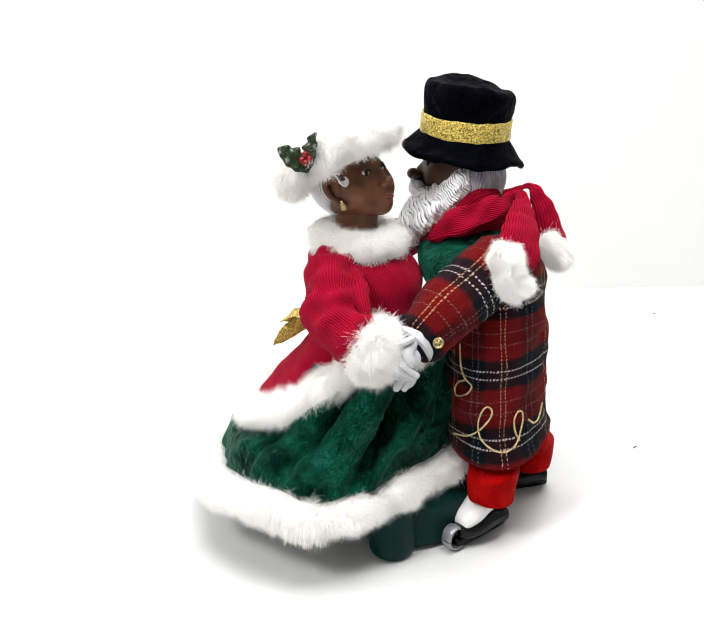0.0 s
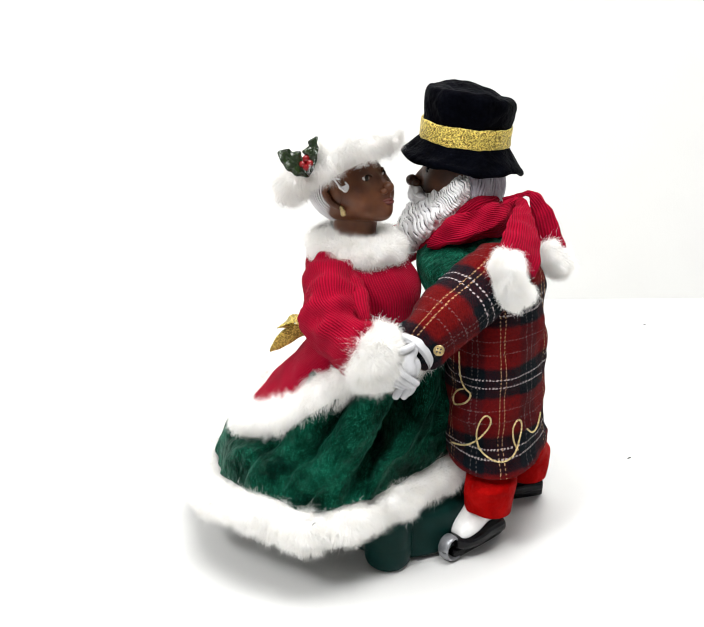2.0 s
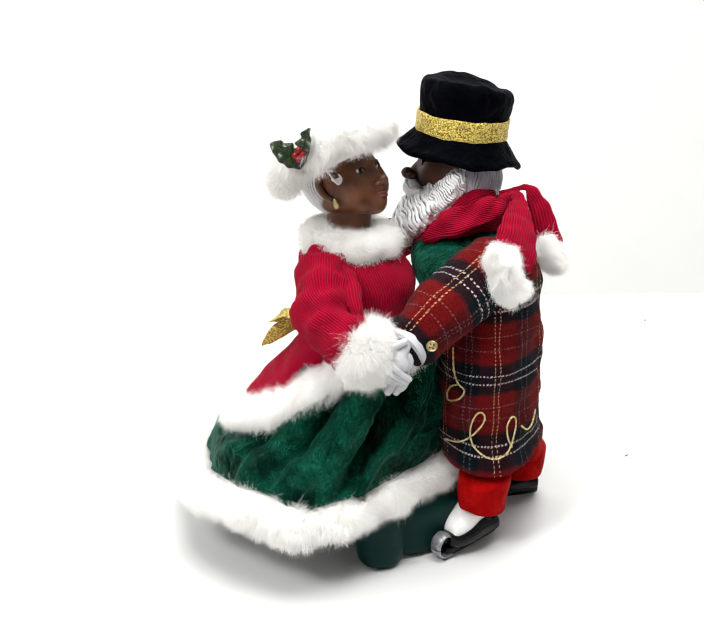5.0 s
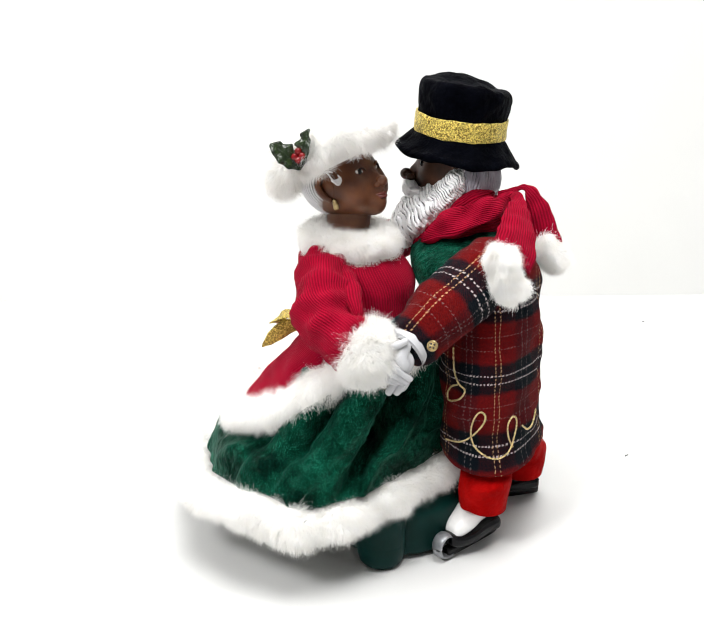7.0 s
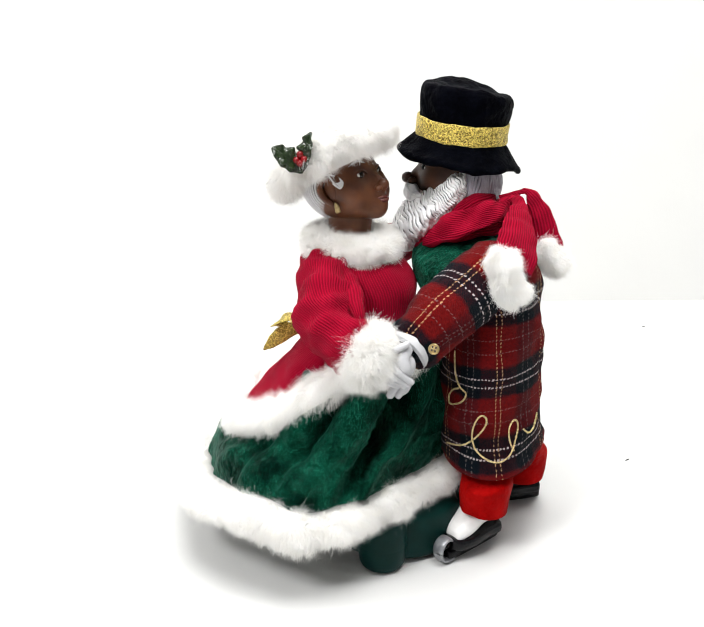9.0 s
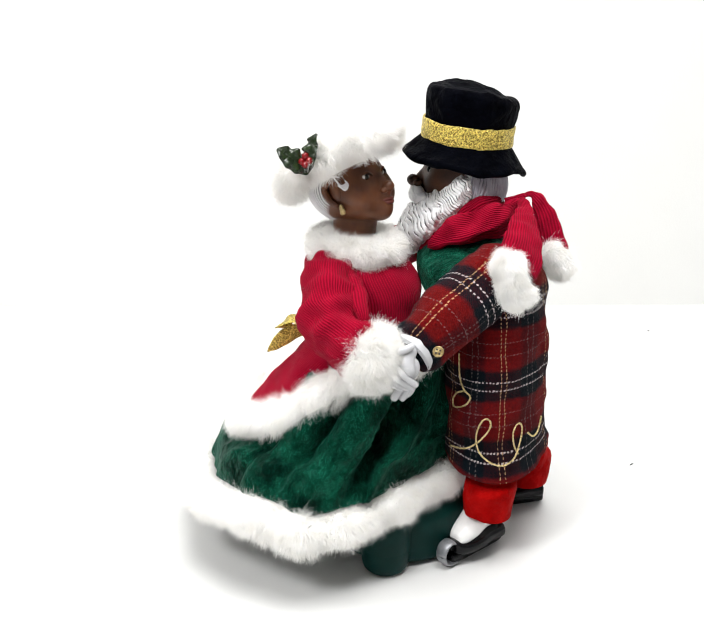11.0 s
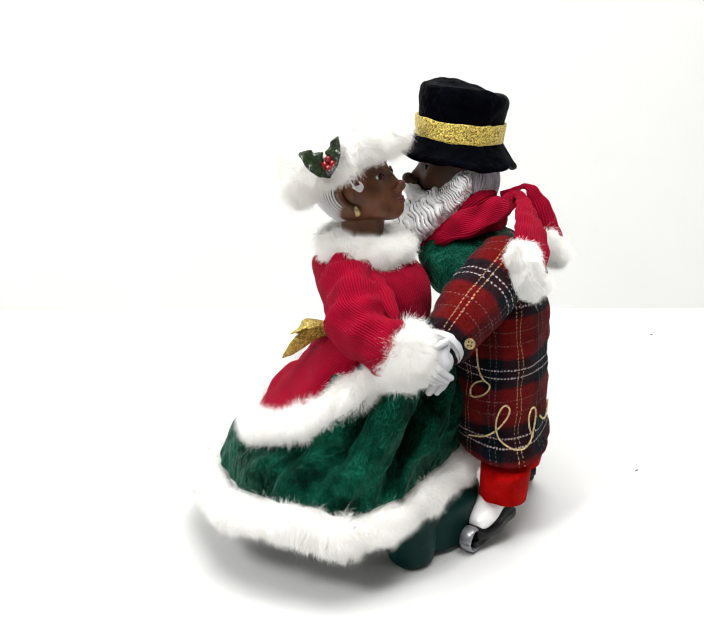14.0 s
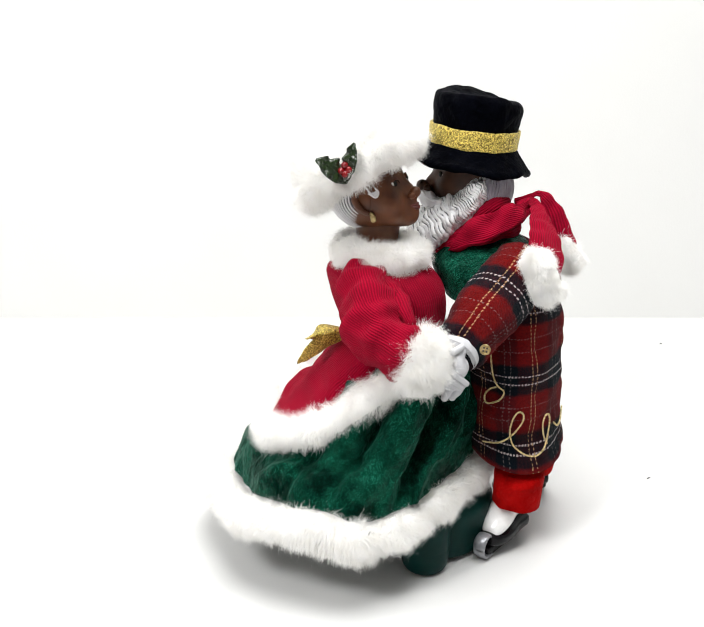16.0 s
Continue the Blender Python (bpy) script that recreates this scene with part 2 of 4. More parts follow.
def spline(pts, n, closed=False):
    p = np.asarray(pts, float)
    m = len(p)
    t = np.linspace(0, m if closed else m - 1, n, endpoint=not closed)
    i = np.clip(np.floor(t).astype(int), 0, m - 1 if closed else m - 2)
    u = (t - i)[:, None]
    g = (lambda k: p[k % m]) if closed else (lambda k: p[np.clip(k, 0, m - 1)])
    a, b, c, d = g(i - 1), g(i), g(i + 1), g(i + 2)
    return 0.5 * (2 * b + (c - a) * u + (2 * a - 5 * b + 4 * c - d) * u ** 2 + (3 * b - a - 3 * c + d) * u ** 3)


def sheet(rows, cols, closed=True):
    r, c = np.meshgrid(np.arange(rows - 1), np.arange(cols if closed else cols - 1), indexing="ij")
    c2 = (c + 1) % cols
    return np.stack([r * cols + c, r * cols + c2, (r + 1) * cols + c2, (r + 1) * cols + c], -1).reshape(-1, 4)


def normals(v, faces):
    n = np.zeros_like(v)
    for f in faces:
        k = np.cross(v[f[:, 1]] - v[f[:, 0]], v[f[:, 2]] - v[f[:, 0]])
        for j in range(f.shape[1]):
            np.add.at(n, f[:, j], k)
    return n / np.maximum(np.linalg.norm(n, axis=1, keepdims=True), 1e-12)


def loft(kit, rings, mat, caps=(False, False), uv=None, bumps=()):
    """A skin over rings of points; bumps: (height, size, seed) of its creases."""
    rings = np.asarray(rings, float)
    r, n = rings.shape[:2]
    v = rings.reshape(-1, 3)
    f = sheet(r, n)
    nn = normals(v, [f])
    for h, size, seed in bumps:
        v = v + nn * (h * wob(v, size, seed))[:, None]
    if uv is None:
        around = np.linalg.norm(np.roll(rings, -1, 1) - rings, axis=2).sum(1).mean()
        along = np.concatenate([[0], np.cumsum(np.linalg.norm(np.diff(rings, axis=0), axis=2).mean(1))])
        a = np.arange(n) / n
        a = np.minimum(a, 1 - a) * 2 * 0.5 * around
        uv = np.stack(np.meshgrid(along, a, indexing="ij")[::-1], -1)
    faces, uv = [f], np.asarray(uv).reshape(-1, 2)
    if any(caps):
        tri = []
        for on, row in zip(caps, (0, r - 1)):
            if on:
                c = len(v)
                v = np.vstack([v, v[row * n:(row + 1) * n].mean(0)])
                uv = np.vstack([uv, uv[row * n]])
                k = row * n + np.arange(n)
                k2 = row * n + (np.arange(n) + 1) % n
                tri.append(np.stack([np.full(n, c), k2, k] if row == 0 else [np.full(n, c), k, k2], -1))
        faces.append(np.concatenate(tri))
    return kit.add(v, faces, mat, uv)


def ellipse_rings(rows, n, count):
    """rows of z, cx, cy, rx, ry, smoothed into count rings of n points."""
    s = spline(rows, count)
    a = np.linspace(0, 2 * math.pi, n, endpoint=False)
    return np.stack([s[:, 1:2] + s[:, 3:4] * np.cos(a), s[:, 2:3] + s[:, 4:5] * np.sin(a), np.repeat(s[:, 0:1], n, 1)], -1)


def tube(kit, path, radii, mat, n=16, flat=1.0, up=(0, 0, 1), closed=False, caps=True, bumps=(), shift=(0, 0), stretch=1.0):
    """A tube along a path; flat squeezes it along its own upward axis."""
    p = np.asarray(path, float)
    t = np.roll(p, -1, 0) - np.roll(p, 1, 0) if closed else np.gradient(p, axis=0)
    t /= np.linalg.norm(t, axis=1, keepdims=True)
    s = np.cross(t, np.asarray(up, float) * np.ones_like(t))
    s /= np.maximum(np.linalg.norm(s, axis=1, keepdims=True), 1e-9)
    w = np.cross(s, t)
    r = np.interp(np.linspace(0, 1, len(p)), np.linspace(0, 1, len(np.atleast_1d(radii))), np.atleast_1d(radii))[:, None, None]
    a = -np.linspace(0, 2 * math.pi, n, endpoint=False)[None, :, None]
    rings = p[:, None] + r * (np.cos(a) * s[:, None] + flat * np.sin(a) * w[:, None])
    if not closed and caps:
        ends = []
        for k, sign in ((0, -1), (-1, 1)):
            ends.append([p[k] + sign * t[k] * float(r[k, 0, 0]) * flat * 0.5 * b + (rings[k] - p[k]) * c for b, c in ((0.6, 0.8), (1.0, 0.35))])
        rings = np.concatenate([np.array(ends[0][::-1]), rings, np.array(ends[1])])
    along = np.concatenate([[0], np.cumsum(np.linalg.norm(np.diff(rings.mean(1), axis=0), axis=1))])
    ang = np.linspace(-math.pi, math.pi, n, endpoint=False)
    uv = np.stack(np.meshgrid(along * stretch + shift[1], np.abs(ang) * float(r.mean()) + shift[0], indexing="ij")[::-1], -1)
    if closed:
        rings, uv = np.concatenate([rings, rings[:1]]), np.concatenate([uv, uv[:1]])
    return loft(kit, rings, mat, (caps and not closed,) * 2, uv, bumps)


def ribbon(kit, left, right, thick, bumps=(), n=44, m=40):
    """A flat band of corduroy between two edge curves, with rounded selvedges."""
    lo, hi = spline(left, n), spline(right, n)
    mid, half = (lo + hi) / 2, (hi - lo) / 2
    nn = np.cross(half, np.gradient(mid, axis=0))
    nn /= np.maximum(np.linalg.norm(nn, axis=1, keepdims=True), 1e-9)
    a = np.linspace(0, 2 * math.pi, m, endpoint=False)
    across, lift = np.sign(np.cos(a)) * np.abs(np.cos(a)) ** .8, np.sign(np.sin(a)) * np.abs(np.sin(a)) ** .6 * thick / 2
    rings = mid[:, None] + half[:, None] * across[None, :, None] + nn[:, None] * lift[None, :, None]
    along = np.concatenate([[0], np.cumsum(np.linalg.norm(np.diff(mid, axis=0), axis=1))])
    wide = np.linalg.norm(half, axis=1)
    uv = np.stack([across[None] * (.5 * wide + .5 * wide.mean())[:, None], np.repeat(along[:, None], m, 1)], -1)
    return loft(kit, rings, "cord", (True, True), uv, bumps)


def turn(heading=0.0, pitch=0.0, roll=0.0):
    """Axes of a thing that faces that way: its forward x, left y, up z."""
    return np.array((Euler((0, 0, radians(heading))).to_matrix() @ Euler((0, radians(-pitch), 0)).to_matrix() @ Euler((radians(roll), 0, 0)).to_matrix()))


def ball(kit, at, radii, mat, axes=None, n=32, m=20, shape=None, bumps=(), flow=None):
    """An ellipsoid; shape(directions) gives a factor to its radius."""
    axes = np.eye(3) if axes is None else axes
    th = np.linspace(0.02, math.pi - 0.02, m)[:, None]
    ph = np.linspace(0, 2 * math.pi, n, endpoint=False)[None]
    d = np.stack([np.sin(th) * np.cos(ph), np.sin(th) * np.sin(ph), np.cos(th) * np.ones_like(ph)], -1)[::-1]
    k = d * np.asarray(radii)
    if shape is not None:
        k = k * shape(d)[..., None]
    return loft(kit, np.asarray(at) + k @ axes.T, mat, (True, True), None if flow is None else flow(d), bumps)


def fur(kit, surface, count, length, lean=(0, 0, -0.3), width=0.00012, spread=0.36, mat="fur", tuft=0.7, keep=None, stray=True):
    """Hairs on a surface."""
    v, faces = surface
    tri = np.concatenate([f[:, [0, 1, 2]] for f in faces] + [f[:, [0, 2, 3]] for f in faces if f.shape[1] == 4])
    nn = normals(v, faces)
    if keep is not None:
        tri = tri[keep(v[tri].mean(1))]
    area = np.linalg.norm(np.cross(v[tri[:, 1]] - v[tri[:, 0]], v[tri[:, 2]] - v[tri[:, 0]]), axis=1)
    t = tri[rng.choice(len(tri), count, p=area / area.sum())]
    w = rng.dirichlet((1, 1, 1), count)
    p = np.einsum("ik,ikj->ij", w, v[t])
    d = np.einsum("ik,ikj->ij", w, nn[t]) + np.asarray(lean) + spread * rng.normal(size=(count, 3))
    d += tuft * np.stack([wob(p, 0.009, 31), wob(p, 0.009, 32), wob(p, 0.009, 33)], -1) * 0.6
    d /= np.linalg.norm(d, axis=1, keepdims=True)
    ln = length * rng.uniform(0.55, 1.15, (count, 1)) * (1 + 0.25 * wob(p, 0.008, 34)[:, None])
    d2 = d + 0.45 * np.asarray(lean) + 0.35 * rng.normal(size=(count, 3)) + np.array((0, 0, -0.15))
    d2 /= np.linalg.norm(d2, axis=1, keepdims=True)
    s = np.cross(d, rng.normal(size=(count, 3)))
    s *= width / np.linalg.norm(s, axis=1, keepdims=True)
    p1 = p + d * ln * 0.55
    pts = np.stack([p - s, p + s, p1 - 0.7 * s, p1 + 0.7 * s, p1 + d2 * ln * 0.45], 1).reshape(-1, 3)
    k = 5 * np.arange(count)[:, None]
    kit.add(pts, [k + np.array([[0, 1, 3, 2]]), k + np.array([[2, 3, 4]])], mat)
    if stray:
        fur(kit, surface, count // 9, length * 1.45, lean, width * .8, .6, mat, tuft, keep, False)


def thing(name, label, category, group=""):
    return tagged(new(name), label, category, group)


# ---- the white surround and the unseen grey walls ----
def box(name, lo, hi, mat, label):
    k = Kit()
    (x0, y0, z0), (x1, y1, z1) = lo, hi
    v = [(x0, y0, z0), (x1, y0, z0), (x1, y1, z0), (x0, y1, z0), (x0, y0, z1), (x1, y0, z1), (x1, y1, z1), (x0, y1, z1)]
    k.add(v, [np.array([(0, 3, 2, 1), (4, 5, 6, 7), (0, 1, 5, 4), (1, 2, 6, 5), (2, 3, 7, 6), (3, 0, 4, 7)])], mat)
    ob = k.build(name)
    for p in ob.data.polygons:
        p.use_smooth = False
    return tagged(ob, label, kind="structure")


BACK = 0.45
box("floor", (-1.0, -1.6, -0.02), (1.0, BACK, 0.0), "paper", "smooth bright white tabletop sheet")
box("wall_back", (-1.0, BACK, -0.02), (1.0, BACK + 0.02, 1.6), "wall", "plain off-white backdrop board")
# Unseen walls and ceiling, added to close the place; their grey cuts bounce.
box("wall_left", (-1.02, -1.62, -0.02), (-1.0, BACK + 0.02, 1.6), "room", "unseen grey side wall added to close the place")
box("wall_right", (1.0, -1.62, -0.02), (1.02, BACK + 0.02, 1.6), "room", "unseen grey side wall added to close the place")
box("wall_front", (-1.0, -1.62, -0.02), (1.0, -1.6, 1.6), "room", "unseen grey wall added behind the camera")
box("ceiling", (-1.02, -1.62, 1.6), (1.02, BACK + 0.02, 1.62), "room", "unseen grey ceiling added above the table")
MOVING = []

# ---- green base ----
def make_base():
    base = thing("toy_base", "dark green plastic base with round feet on white table", "toy base")
    k = Kit()
    rows = [(0.003, .033, .008, .042, .042), (0.0035, .033, .008, .046, .046), (0.007, .033, .008, .048, .048), (0.030, .033, .008, .048, .048),
            (0.036, .032, .008, .045, .045), (0.038, .032, .008, .042, .042)]
    loft(k, ellipse_rings(rows, 72, 30), "plastic", (True, True))
    k.build("body", base)
    for x, y in ((0.0215, -0.0385), (-0.012, 0.03), (0.075, 0.035)):
        k = Kit()
        r = 0.0158
        rows = [(0.0, x, y, r - .006, r - .006), (0.0006, x, y, r - .0038, r - .0038), (0.005, x, y, r - .0008, r - .0008), (0.0165, x, y, r, r),
                (0.0167, x, y, r - .0010, r - .0010), (0.0175, x, y, r - .0010, r - .0010), (0.0177, x, y, r, r), (0.034, x, y, r, r), (0.037, x, y, r - .002, r - .002)]
        loft(k, ellipse_rings(rows, 40, 60), "plastic", (True, True))
        k.build("foot", base)
    MOVING.append(base)


# ---- ice skates ----
def make_skate(heel, toe, label):
    heel, toe = np.array(heel, float), np.array(toe, float)
    f = (toe - heel) / np.linalg.norm(toe - heel)
    s = np.array((-f[1], f[0], 0.0))
    up = np.array((0.0, 0.0, 1.0))
    ln = np.linalg.norm(toe - heel)
    sk = thing("ice_skate", label, "ice skate", "ice skates")

    def at(a, b, c):
        return heel + f * a * ln + s * b + up * c

    k = Kit()
    rows = []
    for a, w, z in ((0.0, .007, .0), (.05, .0095, .0), (.3, .0095, 0), (.6, .011, 0), (.85, .0095, 0), (.97, .006, 0.001), (1.0, .003, .002)):
        rows.append(np.concatenate([at(a, 0, 0.0125 + z), [w]]))
    sp = spline(rows, 24)
    ang = np.linspace(0, 2 * math.pi, 20, endpoint=False)
    rings = [q[:3] + np.outer(np.cos(ang) * q[3], s) + np.outer(np.sign(np.sin(ang)) * np.abs(np.sin(ang)) ** .5 * .0048, up) for q in sp]
    loft(k, rings, "blackplastic", (True, True))
    k.build("sole", sk, "black plastic sole")
    k = Kit()
    rows = []
    for a, w, h, z in ((.04, .007, .010, .028), (.12, .0088, .014, .031), (.35, .0092, .015, .032), (.6, .0098, .009, .0242), (.8, .0088, .006, .0202), (.92, .005, .004, .0170)):
        rows.append(np.concatenate([at(a, 0, z), [w, h]]))
    sp = spline(rows, 24)
    rings = [q[:3] + np.outer(np.cos(ang) * q[3], s) + np.outer(np.sin(ang) * q[4], up) for q in sp]
    loft(k, rings, "leather", (True, True))
    k.build("boot", sk, "glossy white boot")
    k = Kit()
    rows = [np.concatenate([at(u, 0, z), [w, h]]) for u, z, w, h in ((-.06, .0045, .0020, .0035), (.0, .0045, .0034, .0042), (.5, .0042, .0038, .0042), (.95, .0042, .0034, .0042), (1.03, .0048, .0026, .0034))]
    rings = [q[:3] + np.outer(np.cos(ang) * q[3], s) + np.outer(np.sin(ang) * q[4], up) for q in spline(rows, 20)]
    loft(k, rings, "blackplastic", (True, True))
    k.build("runner", sk, "black plastic runner")
    k = Kit()
    path = spline([at(.92, 0, .0022), at(1.06, 0, .0024), at(1.17, 0, .0052), at(1.21, 0, .0110), at(1.15, 0, .0165), at(1.04, 0, .0180), at(.97, 0, .0160)], 40)
    tube(k, path, [.0042, .0046, .0046, .0042], "silver", 14, 0.30, up=tuple(np.cross(s, f + .001)), caps=True)
    k.build("blade", sk, "silver blade curled up at the toe")
    MOVING.append(sk)


# ---- the woman doll ----
HEM = [(-.0985, -.014, .042), (-.080, -.044, .0500), (-.054, -.0605, .0490), (-.026, -.0695, .046), (.002, -.063, .047), (.026, -.043, .049), (.049, -.023, .050),
       (.066, .002, .052), (.068, .030, .050), (.040, .060, .048), (-.014, .076, .046), (-.078, .073, .045), (-.1015, .044, .042)]
PEPLUM = [(-.072, .012, .085), (-.066, -.008, .092), (-.0544, -.022, .099), (-.037, -.030, .109), (-.0198, -.031, .120), (-.004, -.033, .132), (.012, -.036, .140),
          (.034, -.026, .142), (.046, .0, .142), (.040, .034, .138), (.012, .055, .125), (-.022, .066, .105), (-.050, .062, .090), (-.068, .040, .083)]


def skirt_between(kit, waist, bottom, mat, n, rows, bow, seed, folds, creases=(), uv_scale=1.0, bulge=(0, 1, 0), slant=0.0, crush=()):
    """Cloth that falls from a waist ring to a bottom curve."""
    s = np.linspace(0, 1, rows)[:, None, None]
    w, b = waist[None], bottom[None]
    r = w + (b - w) * s
    r[..., 2] += bow * np.exp(-((s[..., 0] - .86) / .13) ** 2)
    c = waist.mean(0)
    out = r - c
    out[..., 2] = 0
    out /= np.maximum(np.linalg.norm(out, axis=2, keepdims=True), 1e-6)
    a = np.linspace(0, 2 * math.pi, n, endpoint=False)[None]
    wave = sum(h * np.sin(k * a + ph) for k, h, ph in folds) * (s[..., 0] ** 1.3) * np.clip(1.15 - s[..., 0], 0, 1) ** 0.3
    for at, wide, deep in creases:
        d = np.abs((a - at - slant * (1 - s[..., 0]) + 4.60 + math.pi) % (2 * math.pi) - math.pi)
        wave = wave + deep * np.exp(-(d / wide) ** (4 if deep < -.03 else 2)) * np.sin(np.pi * .985 * s[..., 0] ** .8)
    d = np.abs((a - bulge[0] + 4.60 + math.pi) % (2 * math.pi) - math.pi)
    wave = wave + bulge[2] * np.exp(-(d / bulge[1]) ** 2) * np.exp(-((s[..., 0] - .84) / .16) ** 2)
    r = r + out * wave[..., None]
    around = np.linalg.norm(np.diff(bottom, axis=0), axis=1)
    u = np.concatenate([[0], np.cumsum(around)]) * 0.6 * uv_scale
    v = np.linspace(0, 0.1, rows)
    uv = np.stack(np.meshgrid(v, u, indexing="ij")[::-1], -1)
    return loft(kit, r, mat, (False, False), uv, [(0.0009, 0.02, seed), *crush])


def rotate_start(curve, centre):
    """Sort a closed curve of points so that it starts at the same bearing as the waist ring."""
    a = np.arctan2(curve[:, 1] - centre[1], curve[:, 0] - centre[0])
    k = int(np.argmin(np.abs(a - 1.50)))
    return np.roll(curve, -k, 0)


def ring_at(c, rx, ry, z, n, start=1.50):
    a = start + np.linspace(0, 2 * math.pi, n, endpoint=False)
    return np.stack([c[0] + rx * np.cos(a), c[1] + ry * np.sin(a), np.full(n, z)], -1)


def finger(kit, pts, r, mat="glove"):
    tube(kit, spline(pts, 12), [r, r * .95, r * .8], mat, 10)


def face(kit, at, axes, radii, blobs, mat="skin"):
    def shape(d):
        f = np.ones(d.shape[:2])
        for dx, dy, dz, h, wd in blobs:
            c = np.array((dx, dy, dz), float)
            c /= np.linalg.norm(c)
            f += h * np.exp(-((d - c) ** 2).sum(-1) / wd ** 2)
        return f
    return ball(kit, at, radii, mat, axes, 128, 96, shape)


def on_ball(at, axes, radii, dirs, lift=1.012):
    d = np.asarray(dirs, float)
    d = d / np.linalg.norm(d, axis=1, keepdims=True)
    return np.asarray(at) + (d * np.asarray(radii) * lift) @ axes.T


def make_woman():
    k = Kit()
    n = 240
    # skirt and its fur hem
    hem = spline(HEM, n, True)
    hem[:, 2] += 0.0012 * np.sin(np.arange(n) / n * 2 * math.pi * 7 + 1.0)
    waist = ring_at((.017, .004), .040, .034, .140, n)
    bottom = rotate_start(hem, (.010, .004)).copy()
    c = bottom.mean(0)
    edge = c + (bottom - c) * (0.975, 0.965, 1.0)
    edge[:, 0] = np.where(edge[:, 0] < -.03, -.03 + (edge[:, 0] + .03) * np.interp(edge[:, 1], (0, .04), (.84, .89)), edge[:, 0])
    edge[:, 2] += 0.008
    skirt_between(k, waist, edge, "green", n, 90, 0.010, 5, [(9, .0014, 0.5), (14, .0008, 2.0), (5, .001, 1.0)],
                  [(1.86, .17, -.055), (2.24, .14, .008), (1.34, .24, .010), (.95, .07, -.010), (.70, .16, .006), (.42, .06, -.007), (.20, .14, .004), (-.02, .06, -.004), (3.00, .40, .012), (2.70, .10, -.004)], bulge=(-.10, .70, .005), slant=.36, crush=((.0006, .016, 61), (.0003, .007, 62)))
    rad = 0.0103 + 0.0024 * wob(hem, 0.035, 77) + 0.0013 * np.sin(np.arange(n) / n * 2 * math.pi * 11) - .0010 * np.exp(-((hem[:, 0] + .100) / .032) ** 2)
    s = tube(k, hem, rad, "underfur", 18, 1.0, closed=True, bumps=[(0.001, 0.008, 3)])
    fur(k, s, 102000, 0.0070, (0, -0.15, -0.55), 0.00012)
    # bodice
    rows = [(.136, .008, .006, .034, .035), (.150, .010, .010, .031, .032), (.165, .0090, .015, .0355, .035), (.178, .0070, .019, .0378, .037), (.190, .0030, .023, .033, .035),
            (.197, .003, .024, .020, .022), (.203, .003, .025, .014, .014)]
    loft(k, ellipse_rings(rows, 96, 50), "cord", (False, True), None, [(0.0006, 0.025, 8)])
    # peplum with fur edge
    pep = spline(PEPLUM, n, True)
    top = ring_at((.010, .008), .0315, .0325, .150, n)
    pe = rotate_start(pep, (.010, .008))
    skirt_between(k, top, pe, "cord", n, 36, 0.004, 9, [(8, .0016, 0.3), (5, .0016, 2.0)])
    s = tube(k, pep, 0.0085 + 0.0008 * np.sin(np.arange(n) / n * 50), "underfur", 16, 1.0, closed=True)
    fur(k, s, 54400, 0.0072, (0, -0.1, -0.6), 0.00012)
    # near sleeve, cuff and glove
    path = spline([(-.010, .004, .189), (-.0130, -.014, .180), (-.0120, -.031, .167), (.0005, -.043, .157), (.010, -.049, .153)], 40)
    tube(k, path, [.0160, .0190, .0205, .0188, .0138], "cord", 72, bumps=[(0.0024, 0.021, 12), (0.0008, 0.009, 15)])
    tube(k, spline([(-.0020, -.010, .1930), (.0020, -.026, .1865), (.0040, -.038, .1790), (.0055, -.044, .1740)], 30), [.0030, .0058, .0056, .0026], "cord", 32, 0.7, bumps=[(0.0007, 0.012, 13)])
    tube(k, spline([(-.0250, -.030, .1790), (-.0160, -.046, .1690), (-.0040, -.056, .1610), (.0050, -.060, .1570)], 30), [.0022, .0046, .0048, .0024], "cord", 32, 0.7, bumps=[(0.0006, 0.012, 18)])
    path = spline([(.006, -.047, .155), (.0125, -.0505, .1525), (.019, -.053, .150)], 12)
    s = tube(k, path, [.0150, .0178, .0140], "underfur", 24)
    fur(k, s, 34000, 0.0075, (.25, -0.05, -0.45), 0.00012)
    ball(k, (.0235, -.0565, .1505), (.0085, .0045, .0075), "glove", turn(-20, -25, 0))
    for pts, r in (([(.0201, -.0590, .1569), (.0270, -.0645, .1491), (.0362, -.0630, .1408)], .0023), ([(.0194, -.0590, .1534), (.0250, -.0642, .1457), (.0339, -.0628, .1391)], .0022),
                   ([(.0189, -.0590, .1500), (.0235, -.0638, .1434), (.0315, -.0626, .1386)], .0021), ([(.0187, -.0585, .1467), (.0220, -.0630, .1416), (.0284, -.0620, .1381)], .0020), ([(.0226, -.0575, .1586), (.0281, -.0612, .1620), (.0336, -.0600, .1644)], .0024)):
        finger(k, pts, r)
    # far arm on the partner's shoulder
    path = spline([(.012, .042, .186), (.030, .062, .186), (.050, .074, .190)], 20)
    tube(k, path, [.014, .015, .012], "cord", 32)
    s = tube(k, spline([(.050, .074, .190), (.060, .078, .193)], 6), [.012], "underfur", 16)
    fur(k, s, 3400, 0.006)
    ball(k, (.070, .081, .196), (.009, .005, .004), "glove", turn(20))
